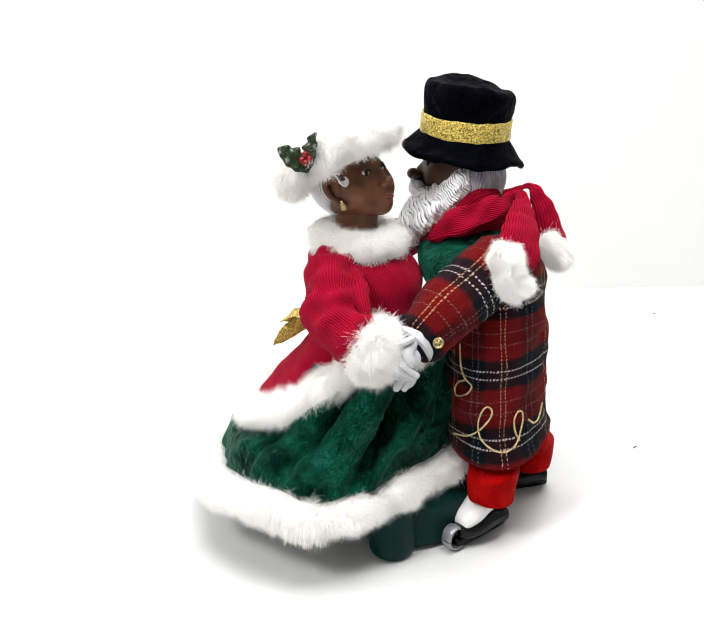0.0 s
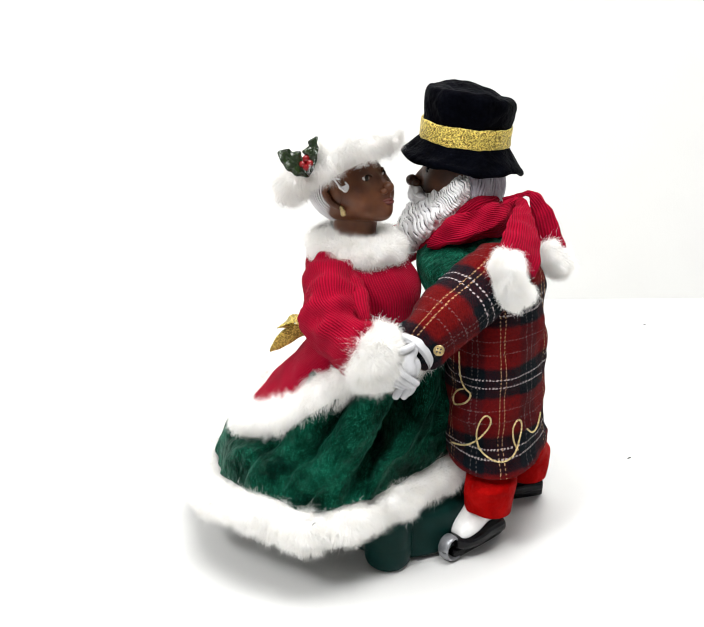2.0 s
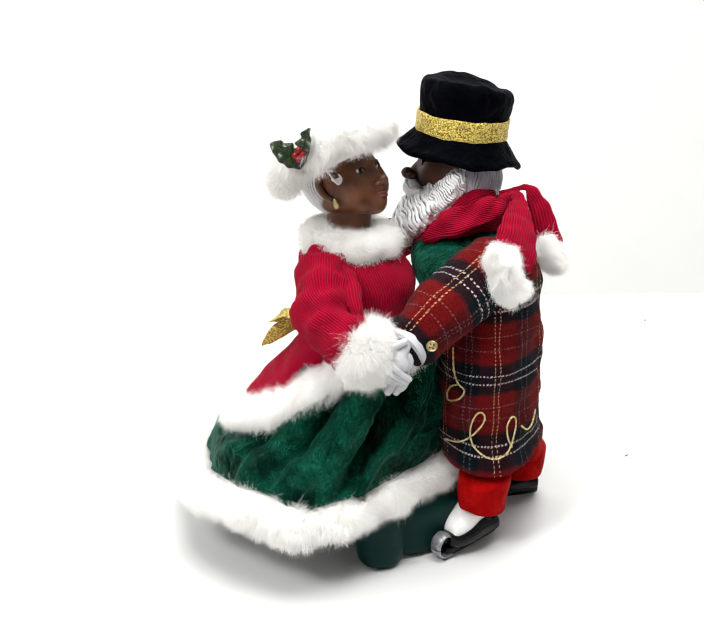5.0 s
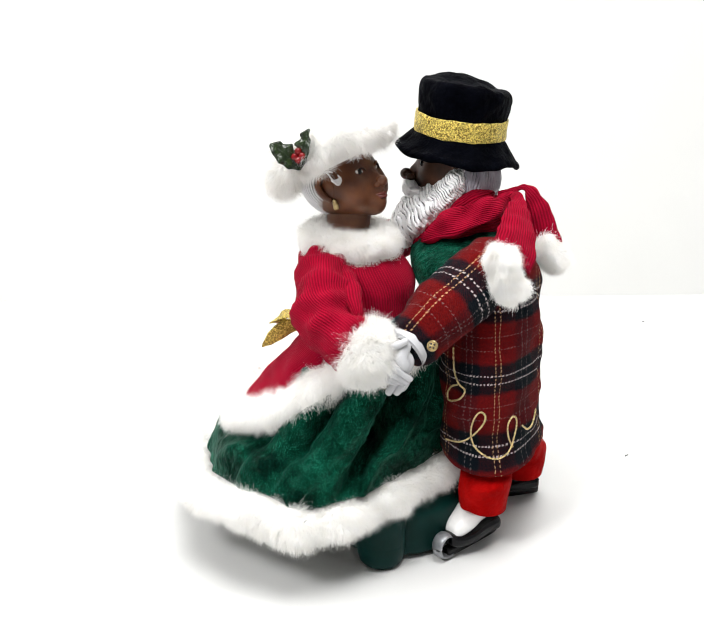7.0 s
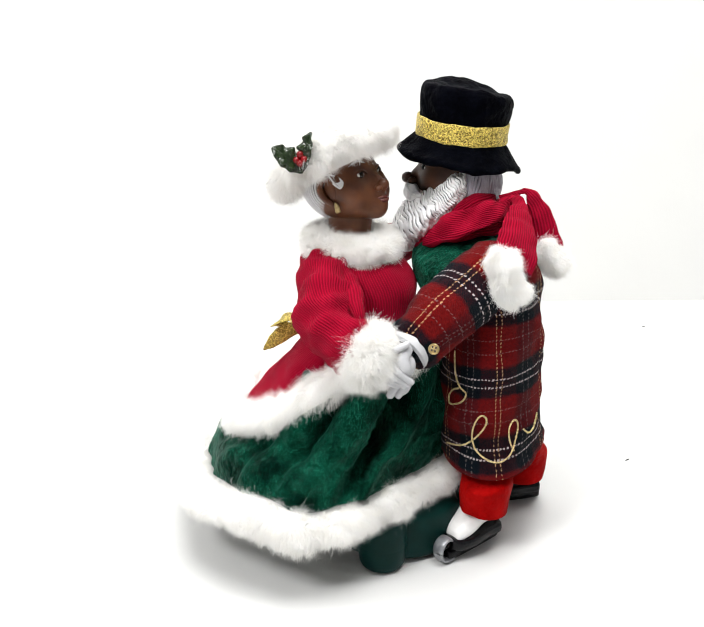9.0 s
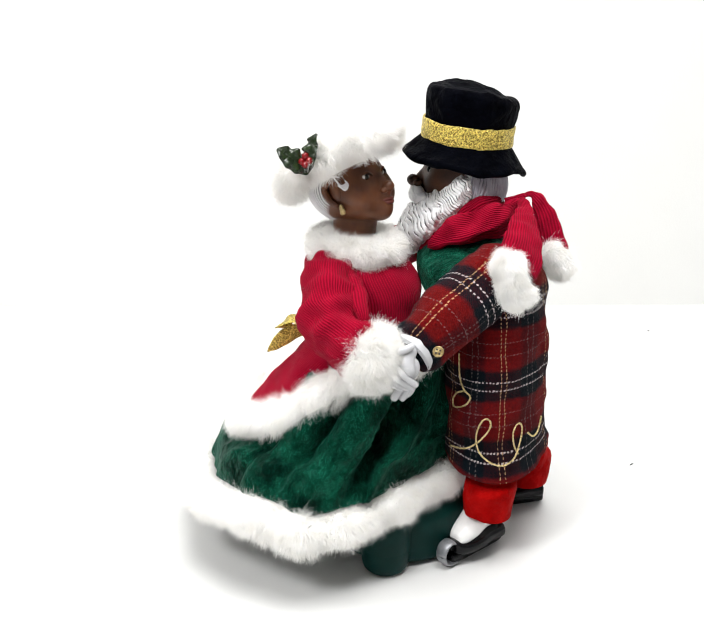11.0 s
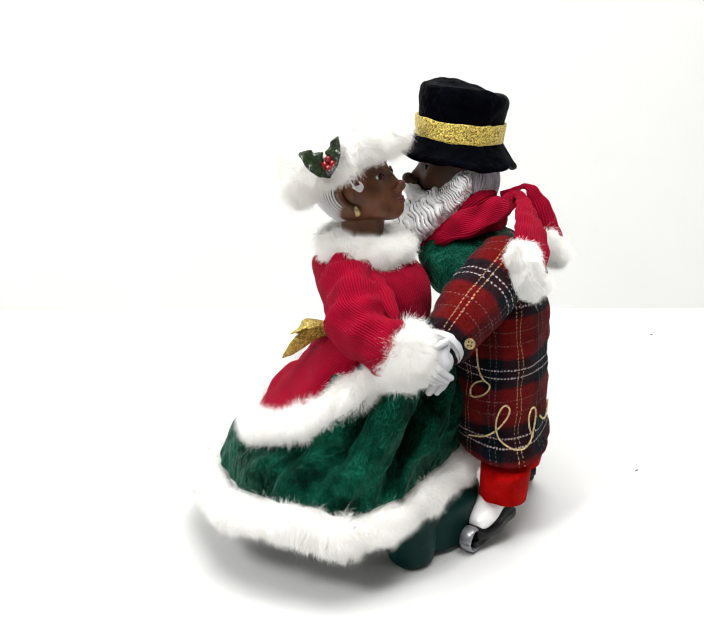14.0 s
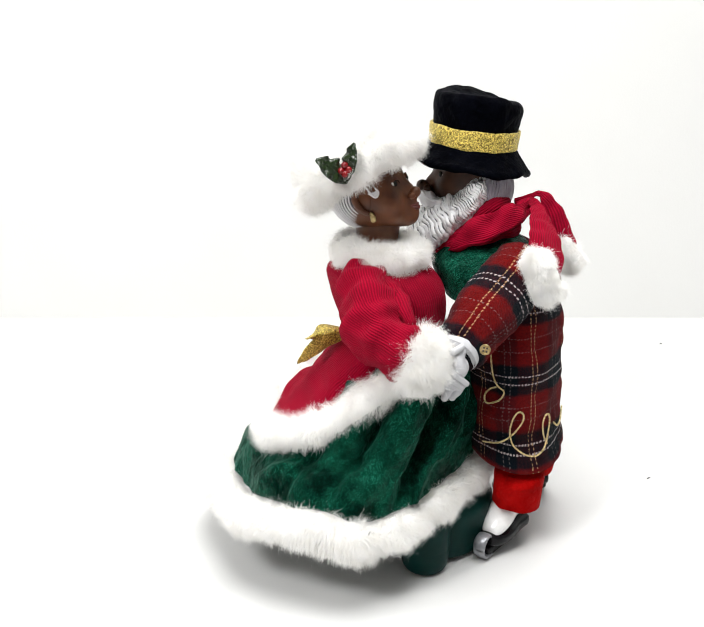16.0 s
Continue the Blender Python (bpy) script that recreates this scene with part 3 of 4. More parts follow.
    # collar
    s = tube(k, ring_at((.003, .0225), .0215, .0215, .2005, 80) + np.outer(np.cos(1.5 + np.arange(80) / 80 * 6.283), (0, 0, -.0012)), [.0080], "underfur", 16, closed=True)
    fur(k, s, 37400, 0.0060, (0, -0.1, -0.35), 0.00012)
    # neck and head
    tube(k, [(.001, .027, .196), (.002, .027, .214), (.004, .028, .232)], [.0138, .0140, .0150], "skin", 32)
    ax = turn(-36, 14, 0)
    hc = np.array((-.0024, .0292, .2380))

    def hp(a, b, c):
        return hc + ax @ np.array((a, b, c))

    face(k, hc, ax, (.0248, .0218, .0262), [(1, 0, -.13, .26, .13), (1, 0, .05, .11, .12), (1, .14, -.20, .05, .09), (1, -.14, -.20, .05, .09), (.74, .67, -.28, .21, .36), (.74, -.67, -.28, .21, .36),
                                           (.70, .50, -.58, .10, .30), (.70, -.50, -.58, .10, .30), (-.25, 0, -1, -.22, .55), (.9, .38, .15, -.06, .15), (.9, -.38, .15, -.06, .15), (1, 0, .5, .02, .3), (.82, 0, -.68, .34, .30), (1, 0, -.42, .17, .22)])
    ball(k, hp(.0286, .0034, -.0055), (.0028, .0026, .0022), "skin", ax, 20, 14)
    ball(k, hp(.0286, -.0034, -.0055), (.0028, .0026, .0022), "skin", ax, 20, 14)
    ball(k, hp(.0298, 0, -.0040), (.0040, .0040, .0036), "skin", ax, 24, 16)
    for z, r, w in ((-.0116, .0010, .0046), (-.0135, .0013, .0038)):
        tube(k, spline([hp(.0270, -w, -.0118), hp(.0292, -.0024, z), hp(.0300, 0, z - .0003), hp(.0292, .0024, z), hp(.0270, w, -.0118)], 22), [.0004, r, r, r, .0004], "lip", 12)
    tube(k, spline([hp(.0272, -.0046, -.0119), hp(.0304, 0, -.0125), hp(.0272, .0046, -.0119)], 14), [.0002, .0004, .0002], "iris", 6)
    for sgn in (-1, 1):
        ball(k, hp(.0205, sgn * .0094, .0044), (.0024, .0032, .0018), "eyewhite", turn(-36 + sgn * 22, 14), 20, 14)
        ball(k, hp(.0221, sgn * .0098, .0044), (.0014, .0016, .0017), "iris", turn(-36 + sgn * 22, 14), 16, 10)
        tube(k, spline([hp(.0192, sgn * .0128, .0052), hp(.0224, sgn * .0090, .0071), hp(.0232, sgn * .0050, .0048)], 12), [.0005, .0009, .0005], "skin", 8)
        tube(k, spline([hp(.0202, sgn * .0128, .0042), hp(.0232, sgn * .0090, .0063), hp(.0236, sgn * .0055, .0042)], 14), [.0001, .0004, .0002], "iris", 6)
        tube(k, spline([hp(.0160, sgn * .0140, .0105), hp(.0205, sgn * .0095, .0130), hp(.0226, sgn * .0045, .0112)], 12), [.0002, .0004, .0003], "shadedhair", 8)
        # ear, earring and the hair round it
        tube(k, spline([hp(.0052, sgn * .0218, -.0095), hp(.0012, sgn * .0234, -.0055), hp(-.0008, sgn * .0240, .0005), hp(.0012, sgn * .0242, .0050), hp(.0055, sgn * .0234, .0062), hp(.0076, sgn * .0218, .0030)], 24), [.0018, .0020, .0021, .0020, .0018, .0012], "skin", 12)
        ball(k, hp(.0042, sgn * .0206, -.0015), (.0048, .0018, .0072), "skin", ax, 20, 14)
        ball(k, hp(.0078, sgn * .0216, -.0128), (.0021, .0016, .0031), "gold", ax, 16, 12, None, [(0.0003, .002, 4)])
        ball(k, hp(.0074, sgn * .0216, -.0100), (.0012, .0010, .0012), "gold", ax, 12, 8)
        for j in range(3):
            tube(k, spline([hp(.004 + .0015 * j, sgn * .0226, .0060 + .001 * j), hp(.0092 + .0012 * j, sgn * .0208, .0022 - .0012 * j), hp(.0128 + .0006 * j, sgn * .0188, .0030 - .0006 * j), hp(.0122, sgn * .0190, .0052)], 16),
                 [.0005, .0008, .0008, .0004], "strand", 8)
    hb, HB = hp(-.0034, 0, .0030), (.0240, .0222, .0255)
    # Dark ball beneath the strands; its colour stands for shade in the gaps.
    ball(k, hb, HB, "hairdark", ax, 64, 40)
    for sgn in (-1, 1):
        ear = np.array((.34, sgn * .92, -.14))
        ear /= np.linalg.norm(ear)
        e1 = np.cross(ear, (0, 0, 1.0))
        e1 /= np.linalg.norm(e1)
        e2 = np.cross(ear, e1)
        for j in range(13):
            rho = radians(20 + 5.2 * j)
            q = np.linspace(0, 2 * math.pi, 48, endpoint=False) + .05 * j
            dirs = math.cos(rho) * ear + math.sin(rho) * (np.outer(np.cos(q), e1) + np.outer(np.sin(q), e2))
            dirs = dirs[dirs[:, 0] < .36 - .02 * j] if j else dirs
            cut = np.flatnonzero(np.diff(np.flatnonzero((math.cos(rho) * ear + math.sin(rho) * (np.outer(np.cos(q), e1) + np.outer(np.sin(q), e2)))[:, 0] < .36 - .02 * j)) > 1) if j else []
            if len(cut):
                dirs = np.roll(dirs, -(cut[0] + 1), 0)
            tube(k, on_ball(hb, ax, HB, dirs), [.0003, .00066, .00066, .0003], "strand", 6)
    ob = k.build("doll")
    tagged(ob, "woman doll in red corduroy dress, green velvet skirt, white fur", "doll", "dancing dolls")
    MOVING.append(ob)


def make_cap():
    cap = thing("fur_cap", "white plush mob cap with fur brim and a holly sprig", "cap")
    ax = turn(-22, 33, 3)
    c = np.array((-.0092, .0310, .2632))

    def cp(a, b, z):
        return c + ax @ np.array((a, b, z))

    k = Kit()
    s = ball(k, cp(-.004, 0, .010), (.039, .035, .031), "underfur", ax, 64, 40, None, [(0.0012, 0.02, 6)])
    fur(k, s, 23800, 0.0024, (0, 0, 0), 0.00012, 0.5, keep=lambda p: ((p - c) @ ax[:, 2]) > 0.0)
    k.build("crown", cap)
    k = Kit()
    a = np.linspace(0, 2 * math.pi, 90, endpoint=False)
    ring = np.stack([cp(.0375 * math.cos(q) - .002 - .006 * max(math.cos(q), 0) ** 5, .0325 * math.sin(q), .0015 * math.sin(3 * q + 1) - .0085 * max(math.cos(q), 0) ** 5 - .004 * (math.cos(q) < 0) * abs(math.cos(q))) for q in a])
    s = tube(k, ring, 0.0078 + 0.0010 * np.sin(a * 7), "underfur", 16, closed=True)
    fur(k, s, 68000, 0.0088, (.10, -0.15, -0.32), 0.00011, 0.28, tuft=0.8, stray=False)
    k.build("brim", cap)
    # holly
    for tip, root, wd, up in (((-.0450, -.009, .2690), (-.0265, -.0095, .2550), .0064, (.2, -1, .3)), ((-.0220, -.009, .2780), (-.0265, -.0100, .2560), .0043, (-.4, -1, .1))):
        k = Kit()
        root, tip = np.array(root), np.array(tip)
        t = np.linspace(0, 1, 25)
        up = np.array(up, float)
        side = np.cross(tip - root, up)
        side /= np.linalg.norm(side)
        up = np.cross(side, tip - root)
        up /= np.linalg.norm(up)
        w = wd * np.sin(np.pi * np.clip(t * .92 + .06, 0, 1)) ** .7 * (1 + .12 * np.cos(t * 2 * math.pi * 3.5))
        v = []
        for lift in (0.0004, -0.0004):
            for b in (-1, -.5, 0, .5, 1):
                v.append(root + np.outer(t, tip - root) + np.outer(w * b, side) + np.outer(lift + .0022 * b * b * np.cos(t * 22) * (abs(b) > .6) + .0012 * abs(b) + .003 * np.sin(t * 3), up))
        v = np.array(v)
        order = np.concatenate([v[:5], v[5:][::-1]])
        loft(k, order.transpose(1, 0, 2), "leaf", (True, True))
        tube(k, root + np.outer(t, tip - root) + np.outer(.0006 + .003 * np.sin(t * 3), up), [.0005, .0003], "leaf", 6)
        k.build("holly_leaf", cap, "glossy dark green holly leaf")
    for p in ((-.0285, -.0125, .2655), (-.0305, -.0128, .2622), (-.0262, -.0132, .2628), (-.0285, -.0138, .2605)):
        k = Kit()
        ball(k, p, (.0021, .0021, .0021), "berry", None, 20, 14)
        k.build("berry", cap, "shiny red berry")
    MOVING.append(cap)


def make_bow():
    bow = thing("ribbon_bow", "gold glitter ribbon bow tied at the back of the dress", "bow")
    k = Kit()
    path = spline([(-.016, .010, .150), (-.028, .004, .156), (-.039, .003, .1575), (-.0445, .006, .1525), (-.040, .012, .147), (-.026, .014, .149), (-.016, .012, .150)], 40)
    tube(k, path, [.0060], "glitter", 12, 0.10, up=(.3, .1, -1), bumps=[(0.0004, 0.008, 2)])
    k.build("loop", bow)
    k = Kit()
    path = spline([(-.026, .008, .150), (-.038, .006, .147), (-.0465, .006, .1405), (-.0545, .008, .1325)], 24)
    tube(k, path, [.0050, .0056, .0052, .0004], "glitter", 12, 0.10, up=(0, 1, .3), bumps=[(0.0004, 0.008, 3)])
    k.build("tail", bow)
    k = Kit()
    ball(k, (-.020, .010, .151), (.004, .005, .005), "glitter", None, 20, 14, None, [(0.0004, .004, 1)])
    k.build("knot", bow)
    MOVING.append(bow)


# ---- the man doll ----
COAT = [(.068, .0970, .003, .0365, .041), (.080, .0960, .005, .0345, .0375), (.100, .0950, .007, .0340, .038), (.130, .0948, .010, .0338, .040), (.160, .0940, .018, .0330, .042), (.185, .091, .026, .033, .041),
        (.196, .088, .034, .027, .032), (.202, .085, .040, .016, .018)]


def skew(z):
    """The coat hangs a little askew: its far side lies further back."""
    return .34 * np.clip((.19 - z) / .05, 0, 1)


def coat_at(deg, z, lift=0.0):
    r = np.array(COAT)
    cx, cy, rx, ry = (np.interp(z, r[:, 0], r[:, j]) for j in range(1, 5))
    a = radians(deg)
    return (cx + (rx + lift) * math.cos(a), cy + (ry + lift) * math.sin(a) + skew(z) * rx * math.cos(a), z)


def make_man():
    k = Kit()
    n, m = 128, 70
    rings = ellipse_rings(COAT, n, m)
    a = np.linspace(0, 2 * math.pi, n, endpoint=False)
    z = rings[..., 2].copy()
    rings[..., 1] += skew(z) * (rings[..., 0] - rings[..., 0].mean(1, keepdims=True))
    low = np.clip((.10 - z) / .04, 0, 1)
    rings[..., 2] -= low * (.007 * np.cos(a + 1.62)[None] + .002 * np.sin(3 * a)[None])
    u = (((a + math.pi / 2 + math.pi) % (2 * math.pi)) - math.pi) * .042 + .002
    uv = np.stack([np.repeat(u[None], m, 0), z - .125], -1)
    s = loft(k, rings, "plaid", (True, True), uv, [(0.0013, 0.03, 21), (0.0005, 0.013, 22)])
    # sleeve, cuff, button
    path = spline([(.093, .008, .188), (.0814, -.006, .1815), (.0595, -.025, .1705), (.0460, -.0360, .1618), (.0368, -.0432, .1560)], 44)
    tube(k, path, [.0200, .0220, .0205, .0180, .0165], "plaid", 64, bumps=[(0.0010, 0.022, 14), (0.0004, 0.009, 16)], shift=(-.023, .0027), stretch=.882)
    path = spline([(.0385, -.0418, .1570), (.0360, -.0440, .1552), (.0340, -.0455, .1538), (.0340, -.0455, .1538), (.0375, -.0427, .1564)], 20)
    tube(k, path, [.0140, .0146, .0144, .0134, .0128], "glove", 40, caps=False)
    bax = turn(-105, 25)
    bat = np.array((.0492, -.0556, .1590))
    ball(k, bat, (.0011, .0031, .0031), "gold", bax, 24, 12)
    tube(k, [bat + bax @ np.array((.0008, .0028 * math.cos(q), .0028 * math.sin(q))) for q in np.linspace(0, 6.283, 24, endpoint=False)], [.0006], "gold", 8, closed=True)
    # Four dark beads stand in for the shaded holes of the button.
    for q in range(4):
        ball(k, bat + bax @ np.array((.0010, .0014 * math.cos(q * 1.571 + .6), .0014 * math.sin(q * 1.571 + .6))), (.0004, .0006, .0006), "lint", bax, 8, 6)
    # gloved palm
    ball(k, (.0310, -.0565, .1490), (.0075, .0050, .0085), "glove", turn(-20, -30))
    for pts, r in (([(.0286, -.0590, .1410), (.0255, -.0595, .1345), (.0231, -.0595, .1305)], .0026), ([(.0321, -.0585, .1405), (.0303, -.0592, .1345), (.0280, -.0592, .1303)], .0026), ([(.0350, -.0580, .1410), (.0330, -.0585, .1350), (.0308, -.0585, .1325)], .0024)):
        finger(k, pts, r)
    tube(k, spline([(.0330, -.0560, .1600), (.0302, -.0605, .1545), (.0318, -.0618, .1500), (.0333, -.0600, .1470)], 16), [.0040, .0044, .0040, .0028], "glove", 16)
    # velvet yoke
    rows = [(.168, .070, .018, .022, .030), (.180, .072, .024, .029, .041), (.190, .075, .030, .0330, .044), (.198, .079, .037, .030, .037), (.204, .080, .043, .020, .022)]
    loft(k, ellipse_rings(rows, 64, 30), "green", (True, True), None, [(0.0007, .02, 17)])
    # gold cord scrolls on the coat
    for pts in ([(-143, .143), (-142, .130), (-136, .122), (-127.7, .118), (-133.5, .1117), (-148, .1080), (-151, .1125), (-145, .1180), (-137, .1205)],
                [(-154, .080), (-133.5, .0826), (-119, .088), (-107, .0963), (-104.8, .1023), (-110.6, .1045), (-116.7, .0993), (-120, .0907), (-116.3, .0815), (-105, .0757), (-93.6, .0736),
                 (-84, .0753), (-77.7, .079), (-71.5, .0906), (-71.7, .0971), (-76.7, .0982), (-81.1, .093), (-80.3, .0849), (-76.3, .0785)],
                [(-64, .0900), (-57, .0858), (-49, .0872), (-42, .0950)]):
        path = spline([coat_at(d, h, .0022) for d, h in pts], 16 * len(pts))
        tw = .00056 + .00015 * np.sin(np.arange(len(path)) * 1.6)
        tube(k, path, tw, "goldcord", 8, up=(.3, -1, .2))
    # trousers
    for x, y, z0, r in ((.0885, -.025, .033, .0160), (.1245, .036, .022, .0150)):
        rows = [(z0, x, y, r - .003, r - .003), (z0 + .0005, x, y, r - .0005, r - .0005), (z0 + .003, x, y, r, r), (z0 + .02, x + .001, y, r + .0008, r + .0008), (.060, .7 * x + .03, .7 * y, r - .001, r - .001), (.085, .5 * x + .05, .35 * y, r - .003, r - .003)]
        loft(k, ellipse_rings(rows, 48, 30), "redvelvet", (True, True), None, [(0.0006, .015, 19)])
    # head
    ax = turn(172, 6, 0)
    hc = np.array((.0735, .0550, .2372))

    def hp(p, q, r):
        return hc + ax @ np.array((p, q, r))

    tube(k, [(.078, .048, .195), (.076, .052, .215), (.074, .055, .235)], [.017, .016, .016], "shadedskin", 32)
    face(k, hc, ax, (.0265, .0225, .029), mat="shadedskin", blobs=[(1, 0, -.08, .10, .13), (1, 0, -.22, .12, .14), (.9, .4, .15, -.05, .18), (.9, -.4, .15, -.05, .18), (.8, .5, -.2, .04, .25), (.8, -.5, -.2, .04, .25)])
    ball(k, hp(.0322, 0, -.0068), (.0042, .0042, .0038), "shadedskin", ax, 20, 14)
    ball(k, hp(.0292, .0036, -.0078), (.0030, .0028, .0026), "shadedskin", ax, 16, 12)
    ball(k, hp(.0292, -.0036, -.0078), (.0030, .0028, .0026), "shadedskin", ax, 16, 12)
    for sgn in (-1, 1):
        ball(k, hp(.0205, sgn * .0095, .0036), (.0024, .0026, .0013), "eyewhite", ax, 16, 12)
        ball(k, hp(.0228, sgn * .0097, .0038), (.0013, .0019, .0018), "iris", ax, 12, 8)
        tube(k, spline([hp(.0190, sgn * .0155, .0085), hp(.0238, sgn * .0105, .0100), hp(.0262, sgn * .0045, .0080)], 12), [.0008, .0016, .0012], "strand", 8)
        ball(k, hp(-.003, sgn * .0212, -.001), (.0040, .0020, .0060), "shadedskin", ax, 20, 14)
        # moustache
        tube(k, spline([hp(.0285, sgn * .0010, -.0125), hp(.0285, sgn * .0062, -.0140), hp(.0255, sgn * .0125, -.0160), hp(.0225, sgn * .0165, -.0135)], 24), [.0036, .0054, .0048, .0012], "strand", 16, bumps=[(0.0005, 0.004, 2)])
        for j in range(5):
            tube(k, spline([hp(.0305, sgn * .002, -.0100 - .0018 * j), hp(.0322 - .0006 * j, sgn * .0080, -.0105 - .0018 * j), hp(.0285, sgn * .0155, -.0135 - .0012 * j), hp(.0235, sgn * .0175, -.0135)], 16), [.0006, .0011, .0009, .0004], "strand", 6)
    # beard: a sculpted mass with ridged locks
    bx = turn(172, -56, 0)
    bc = hp(.0178, .0050, -.0275)

    def bp(p, q, r):
        return bc + bx @ np.array((p, q, r))

    def beard(d):
        return 1 + 0.03 * np.sin(d[..., 1] * 14) - .10 * np.clip(-d[..., 2], 0, 1) - .26 * np.clip(d[..., 2], 0, 1) * np.clip(.5 - d[..., 0], 0, 1)

    def locks(d):
        """Lines of the sculpted locks, in metres across them."""
        t2 = np.arctan2(np.abs(d[..., 1]), d[..., 2])
        c = .034 * np.arcsin(np.clip(d[..., 0], -1, 1)) - .008 * t2 + .0010 * np.sin(t2 * 7 + d[..., 0] * 5)
        return np.stack([c, t2 * .02], -1)

    def ridged(d):
        c = locks(d)[..., 0]
        return beard(d) + .020 * np.sin(c * 2 * math.pi / .0072 + 3 * d[..., 1] + 1.2 * np.sin(5 * d[..., 1]))

    ball(k, bc, (.0302, .0247, .0167), "hair", bx, 140, 110, ridged, [(0.0006, 0.006, 23)], locks)
    for sgn in (-1, 1):
        ball(k, hp(.0045, sgn * .0200, -.0125), (.0212, .0104, .0118), "hair", turn(172, -62, 0), 90, 70, ridged, [(0.0005, 0.006, 24)], locks)
    # back hair: white hair, greyed in its colour for the shade below the hat
    hb, HB = hp(-.0055, 0, -.004), (.0232, .0232, .0242)
    # Darker ball below, coloured as the shaded gaps between strands.
    ball(k, hb, HB, "hairbase", ax, 64, 36)
    for sgn in (-1, 1):
        for j in range(32):
            t2 = radians(66 + 114 * j / 31)
            el = np.linspace(.5, -.85, 16)
            t3 = t2 + .04 * np.sin(el * 5 + j)
            dirs = np.stack([np.cos(el) * np.cos(t3), sgn * np.cos(el) * np.sin(t3), np.sin(el)], -1)
            tube(k, on_ball(hb, ax, HB, dirs), [.0006, .0012, .0013, .0007], "shadedhair", 6)
    ob = k.build("doll")
    tagged(ob, "white-bearded man doll in red plaid coat and red trousers", "doll", "dancing dolls")
    MOVING.append(ob)


def make_hat():
    hat = thing("top_hat", "soft black velvet top hat with a gold glitter band", "hat")
    ax = turn(180, 0, 0) @ np.array(Euler((0, radians(-5.5), 0)).to_matrix())
    c = np.array((.0743, .0590, .2487))

    def rings(rows, n=96, count=40, dent=0.0):
        s = spline(rows, count)
        a = np.linspace(0, 2 * math.pi, n, endpoint=False)
        p = np.stack([s[:, 1:2] * np.cos(a), s[:, 1:2] * .96 * np.sin(a), np.repeat(s[:, 0:1], n, 1)], -1)
        if dent:
            top = np.clip((p[..., 2] - .034) / .012, 0, 1)
            p[..., 2] += top * (dent * .5 * p[..., 0] / .03 - dent * .35 * np.cos(2 * a)[None] * np.hypot(p[..., 0], p[..., 1]) / .03)
        return c + p @ ax.T

    k = Kit()
    loft(k, rings([(.004, .0275), (.010, .0280), (.024, .0287), (.033, .0298), (.0385, .0300), (.0430, .0288), (.0450, .0255), (.0442, .018), (.0430, .008), (.0427, .0005)], 96, 60, .0060), "black", (True, True), None,
         [(0.0006, 0.02, 41), (0.0003, .008, 42)])
    k.build("crown", hat)
    k = Kit()
    r = rings([(.0125, .0270), (.0125, .0290), (.0088, .0325), (.0042, .0372), (.0022, .0402), (-.0002, .0412), (-.0016, .0400), (-.0010, .0375), (.0030, .0325), (.0050, .0270)], 120, 48)
    a = np.linspace(0, 2 * math.pi, 120, endpoint=False)
    far = np.clip((np.linalg.norm((r - c), axis=2) - .028) / .011, 0, 1)
    r = r + far[..., None] * (.0014 * np.sin(3 * a + .6) + .0012 * np.sin(5 * a + 2.0) - .0045 * np.clip(-np.cos(a), 0, 1))[None, :, None] * ax[:, 2]
    loft(k, r, "black", (False, False), None, [(0.0005, 0.014, 43)])
    k.build("brim", hat)
    k = Kit()
    loft(k, rings([(.0116, .0284), (.0118, .0300), (.0170, .0302), (.0238, .0305), (.0242, .0290)], 96, 24), "glitter", (False, False), None, [(0.0003, 0.012, 44)])
    k.build("hat_band", hat, "gold glitter ribbon band")
    MOVING.append(hat)


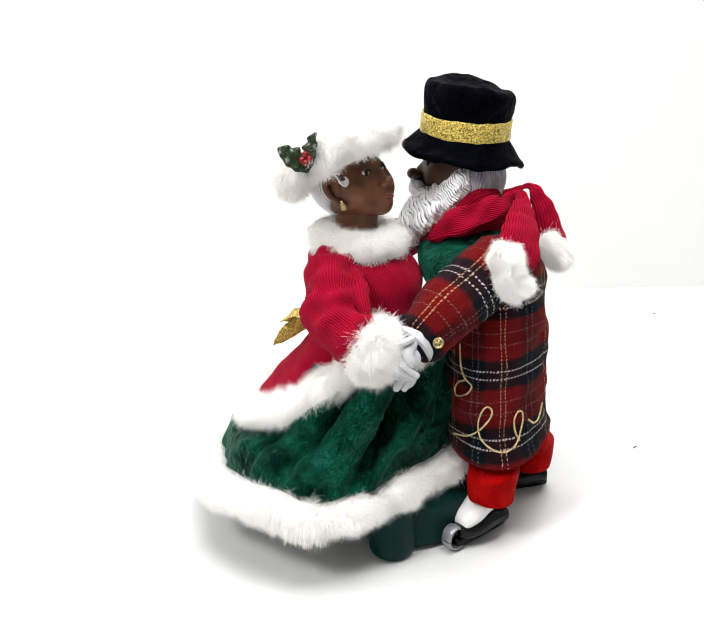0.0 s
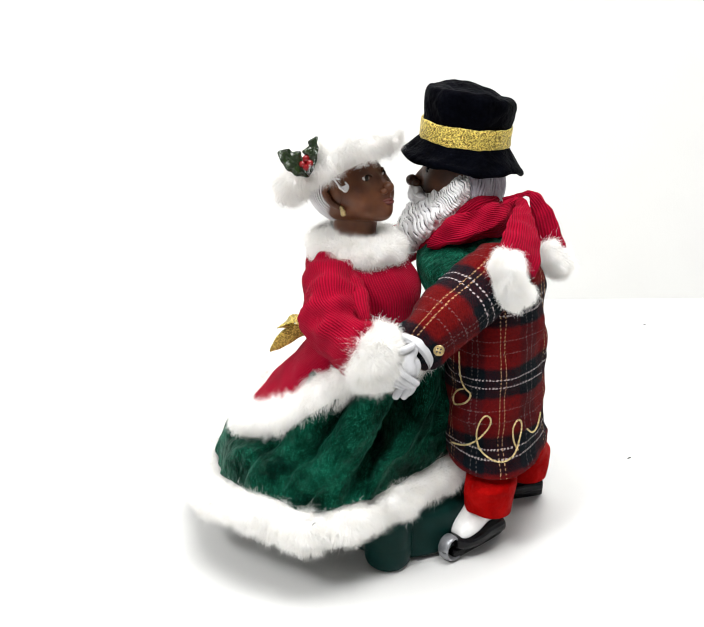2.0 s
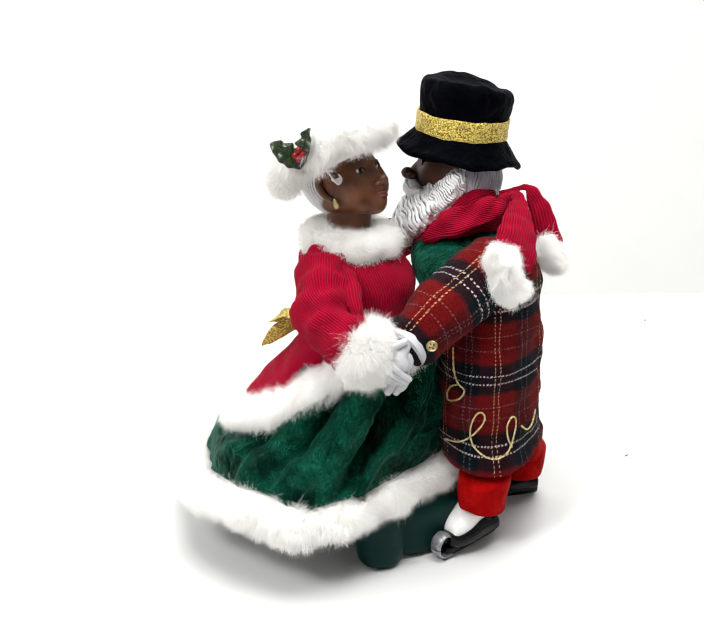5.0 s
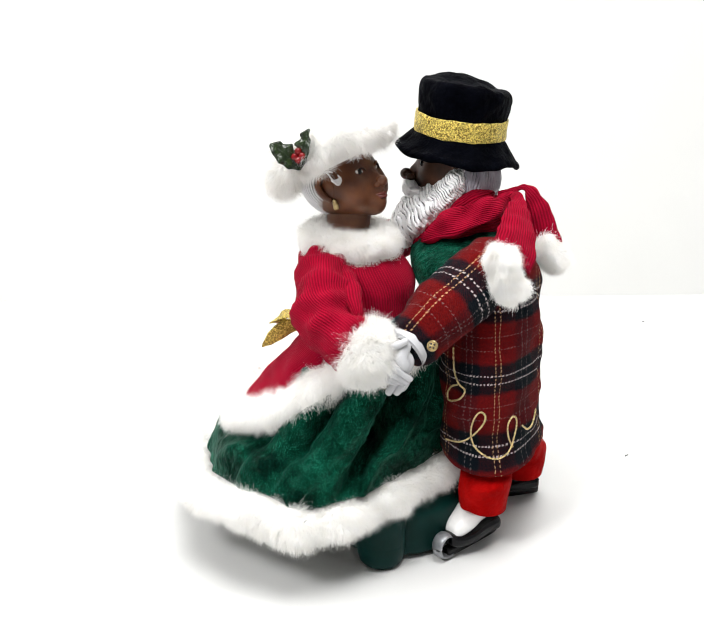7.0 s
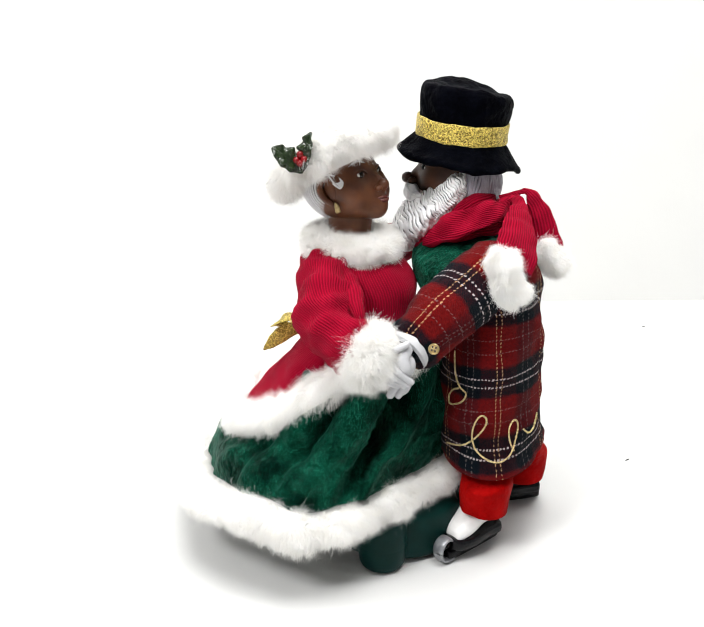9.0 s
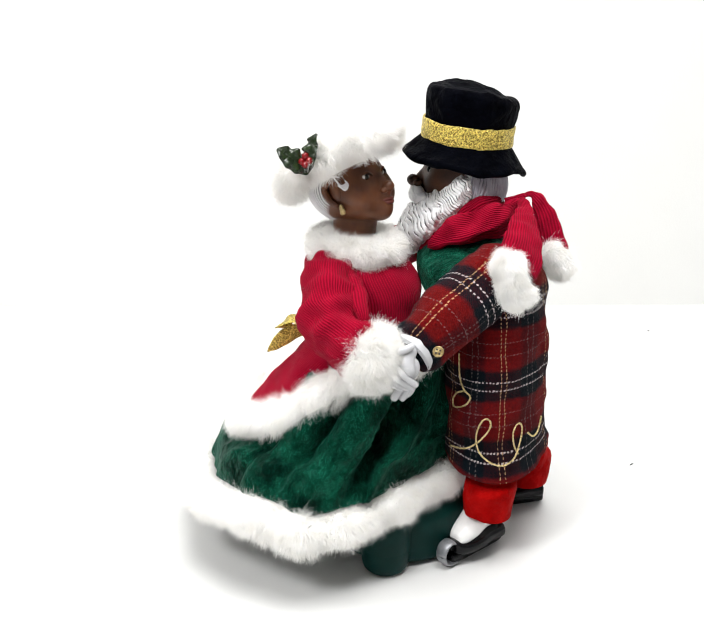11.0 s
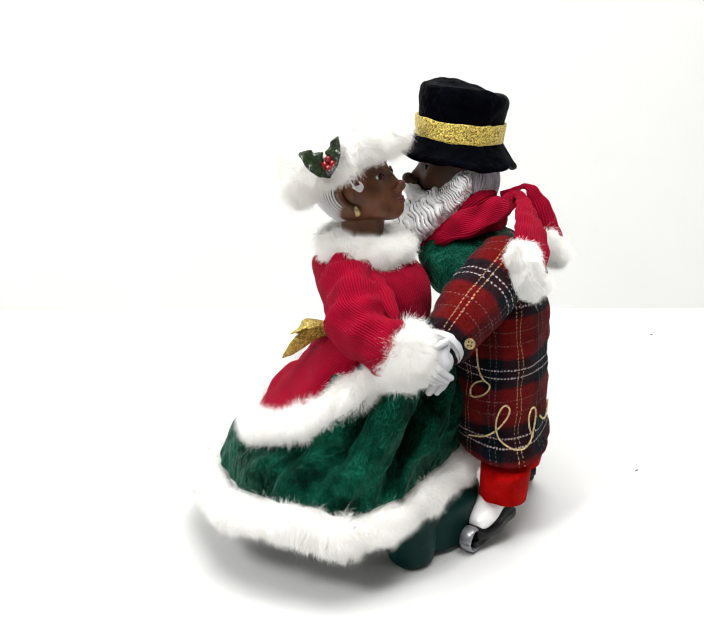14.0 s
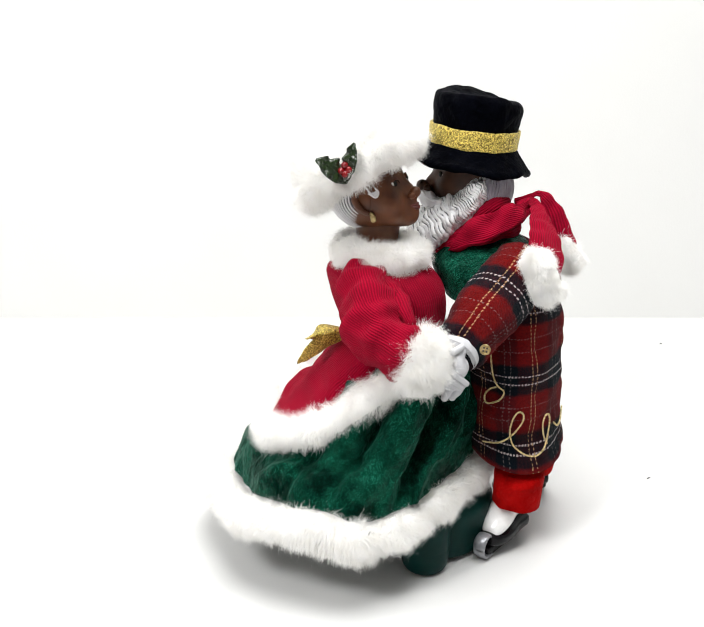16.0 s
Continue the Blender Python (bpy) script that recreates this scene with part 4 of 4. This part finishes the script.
def make_scarf():
    sc = thing("scarf", "red corduroy scarf wound round the neck with white fur ends", "scarf")
    k = Kit()
    a = np.linspace(0, 2 * math.pi, 90, endpoint=False)
    for j, (dz, rr, tr) in enumerate(((0.0145, .0175, .0065), (0.0065, .0205, .0075), (-0.0015, .0230, .0075))):
        ring = np.stack([.0745 + rr * np.cos(a), .0465 + rr * .98 * np.sin(a), .1985 + dz + .0115 * np.cos(a + .3 + .25 * j) + .0012 * np.sin(4 * a + j)], -1)
        tube(k, ring, tr + .0007 * np.sin(3 * a + j), "cord", 28, 1.15, closed=True, bumps=[(0.0009, 0.014, 50 + j)])
    k.build("wrap", sc)
    k = Kit()
    ribbon(k, [(.0610, .020, .2192), (.0761, .018, .2244), (.0909, .024, .2275), (.1040, .0320, .2268), (.1103, .0360, .2290)],
           [(.0481, .020, .1986), (.0645, .011, .2050), (.0812, .010, .2105), (.0950, .0190, .2135), (.1070, .0300, .2190)], .0070, [(0.0017, 0.013, 54)])
    k.build("fold", sc)
    for left, right, fa, fb, fr, cnt in (
            ([(.1060, .0320, .2260), (.1007, .0140, .2236), (.0936, -.0040, .2190), (.0877, -.0180, .2126)], [(.1113, .0340, .2280), (.1152, .0180, .2196), (.1172, -.0040, .2050), (.1122, -.0160, .1890)],
             (.0905, -.021, .2055), (.0985, -.0290, .1815), [.0070, .0084, .0070], 15000),
            ([(.0985, .0300, .2215), (.1050, .0320, .2245), (.1115, .0340, .2280), (.1164, .0340, .2274), (.1168, .0300, .2178), (.1170, .0240, .2000)], [(.0985, .0360, .2262), (.1040, .0360, .2280), (.1102, .0360, .2311), (.1173, .0340, .2327), (.1302, .0280, .2206), (.1394, .0220, .1954)],
             (.1252, .0220, .1962), (.1365, .0200, .1850), [.0070, .0080, .0066], 10000)):
        k = Kit()
        ribbon(k, left, right, .0036, [(0.0008, 0.012, 55)])
        tail = k.build("tail", sc)
        k = Kit()
        fa, fb = np.array(fa), np.array(fb)
        s = tube(k, spline([fa, (fa + fb) / 2, fb], 14), fr, "underfur", 24, 0.8, up=(0, -1, .3), bumps=[(0.0006, .008, 57)])
        d = (fb - fa) / np.linalg.norm(fb - fa)
        fur(k, s, int(cnt * 1.7), 0.0060, tuple(d * .75 + np.array((0, 0, -.1))), 0.00012)
        k.build("fur_end", tail, "white fur end")
    MOVING.append(sc)


def make_lint(at, ln, heading, r=.00022):
    k = Kit()
    d = np.array((math.cos(radians(heading)), math.sin(radians(heading)), 0))
    at = np.array(at)
    n = np.array((-d[1], d[0], 0))
    tube(k, spline([at - d * ln / 2, at + n * ln * .12, at + d * ln / 2], 10), [r * .6, r, r * .6], "lint", 6)
    return tagged(k.build("lint"), "tiny dark fibre lying on the white surface", "lint", "lint fibres")


make_base()
make_skate((.098, -.009, 0), (.0645, -.0365, 0), "white ice skate with black sole and curled silver blade")
make_skate((.137, .043, 0), (.104, .036, 0), "white ice skate with black sole behind the plaid coat")
make_woman()
make_cap()
make_bow()
make_man()
make_hat()
make_scarf()
make_lint((.219, .0953, .0003), .0038, 35, .0005)
make_lint((.3105, .3732, .0003), .0022, 0, .0005)
fibre = make_lint((-.0265, -.0800, .0560), .0044, 62)
MOVING.append(fibre)


def motions():
    """The toy stands still, then swings round on its base within half a second."""
    rows = [(t, pose(.0078 * k, .0121 * k, 0, 0, 0, 11.37 * k)) for t, k in ((0, 0), (12.9, 0), (13.0, 0.0), (13.1, .16), (13.2, .55), (13.3, .72), (13.4, .98), (13.5, 1.0), (13.6, 1.0), (16, 1.0))]
    for ob in MOVING:
        walk(ob, rows)


motions()
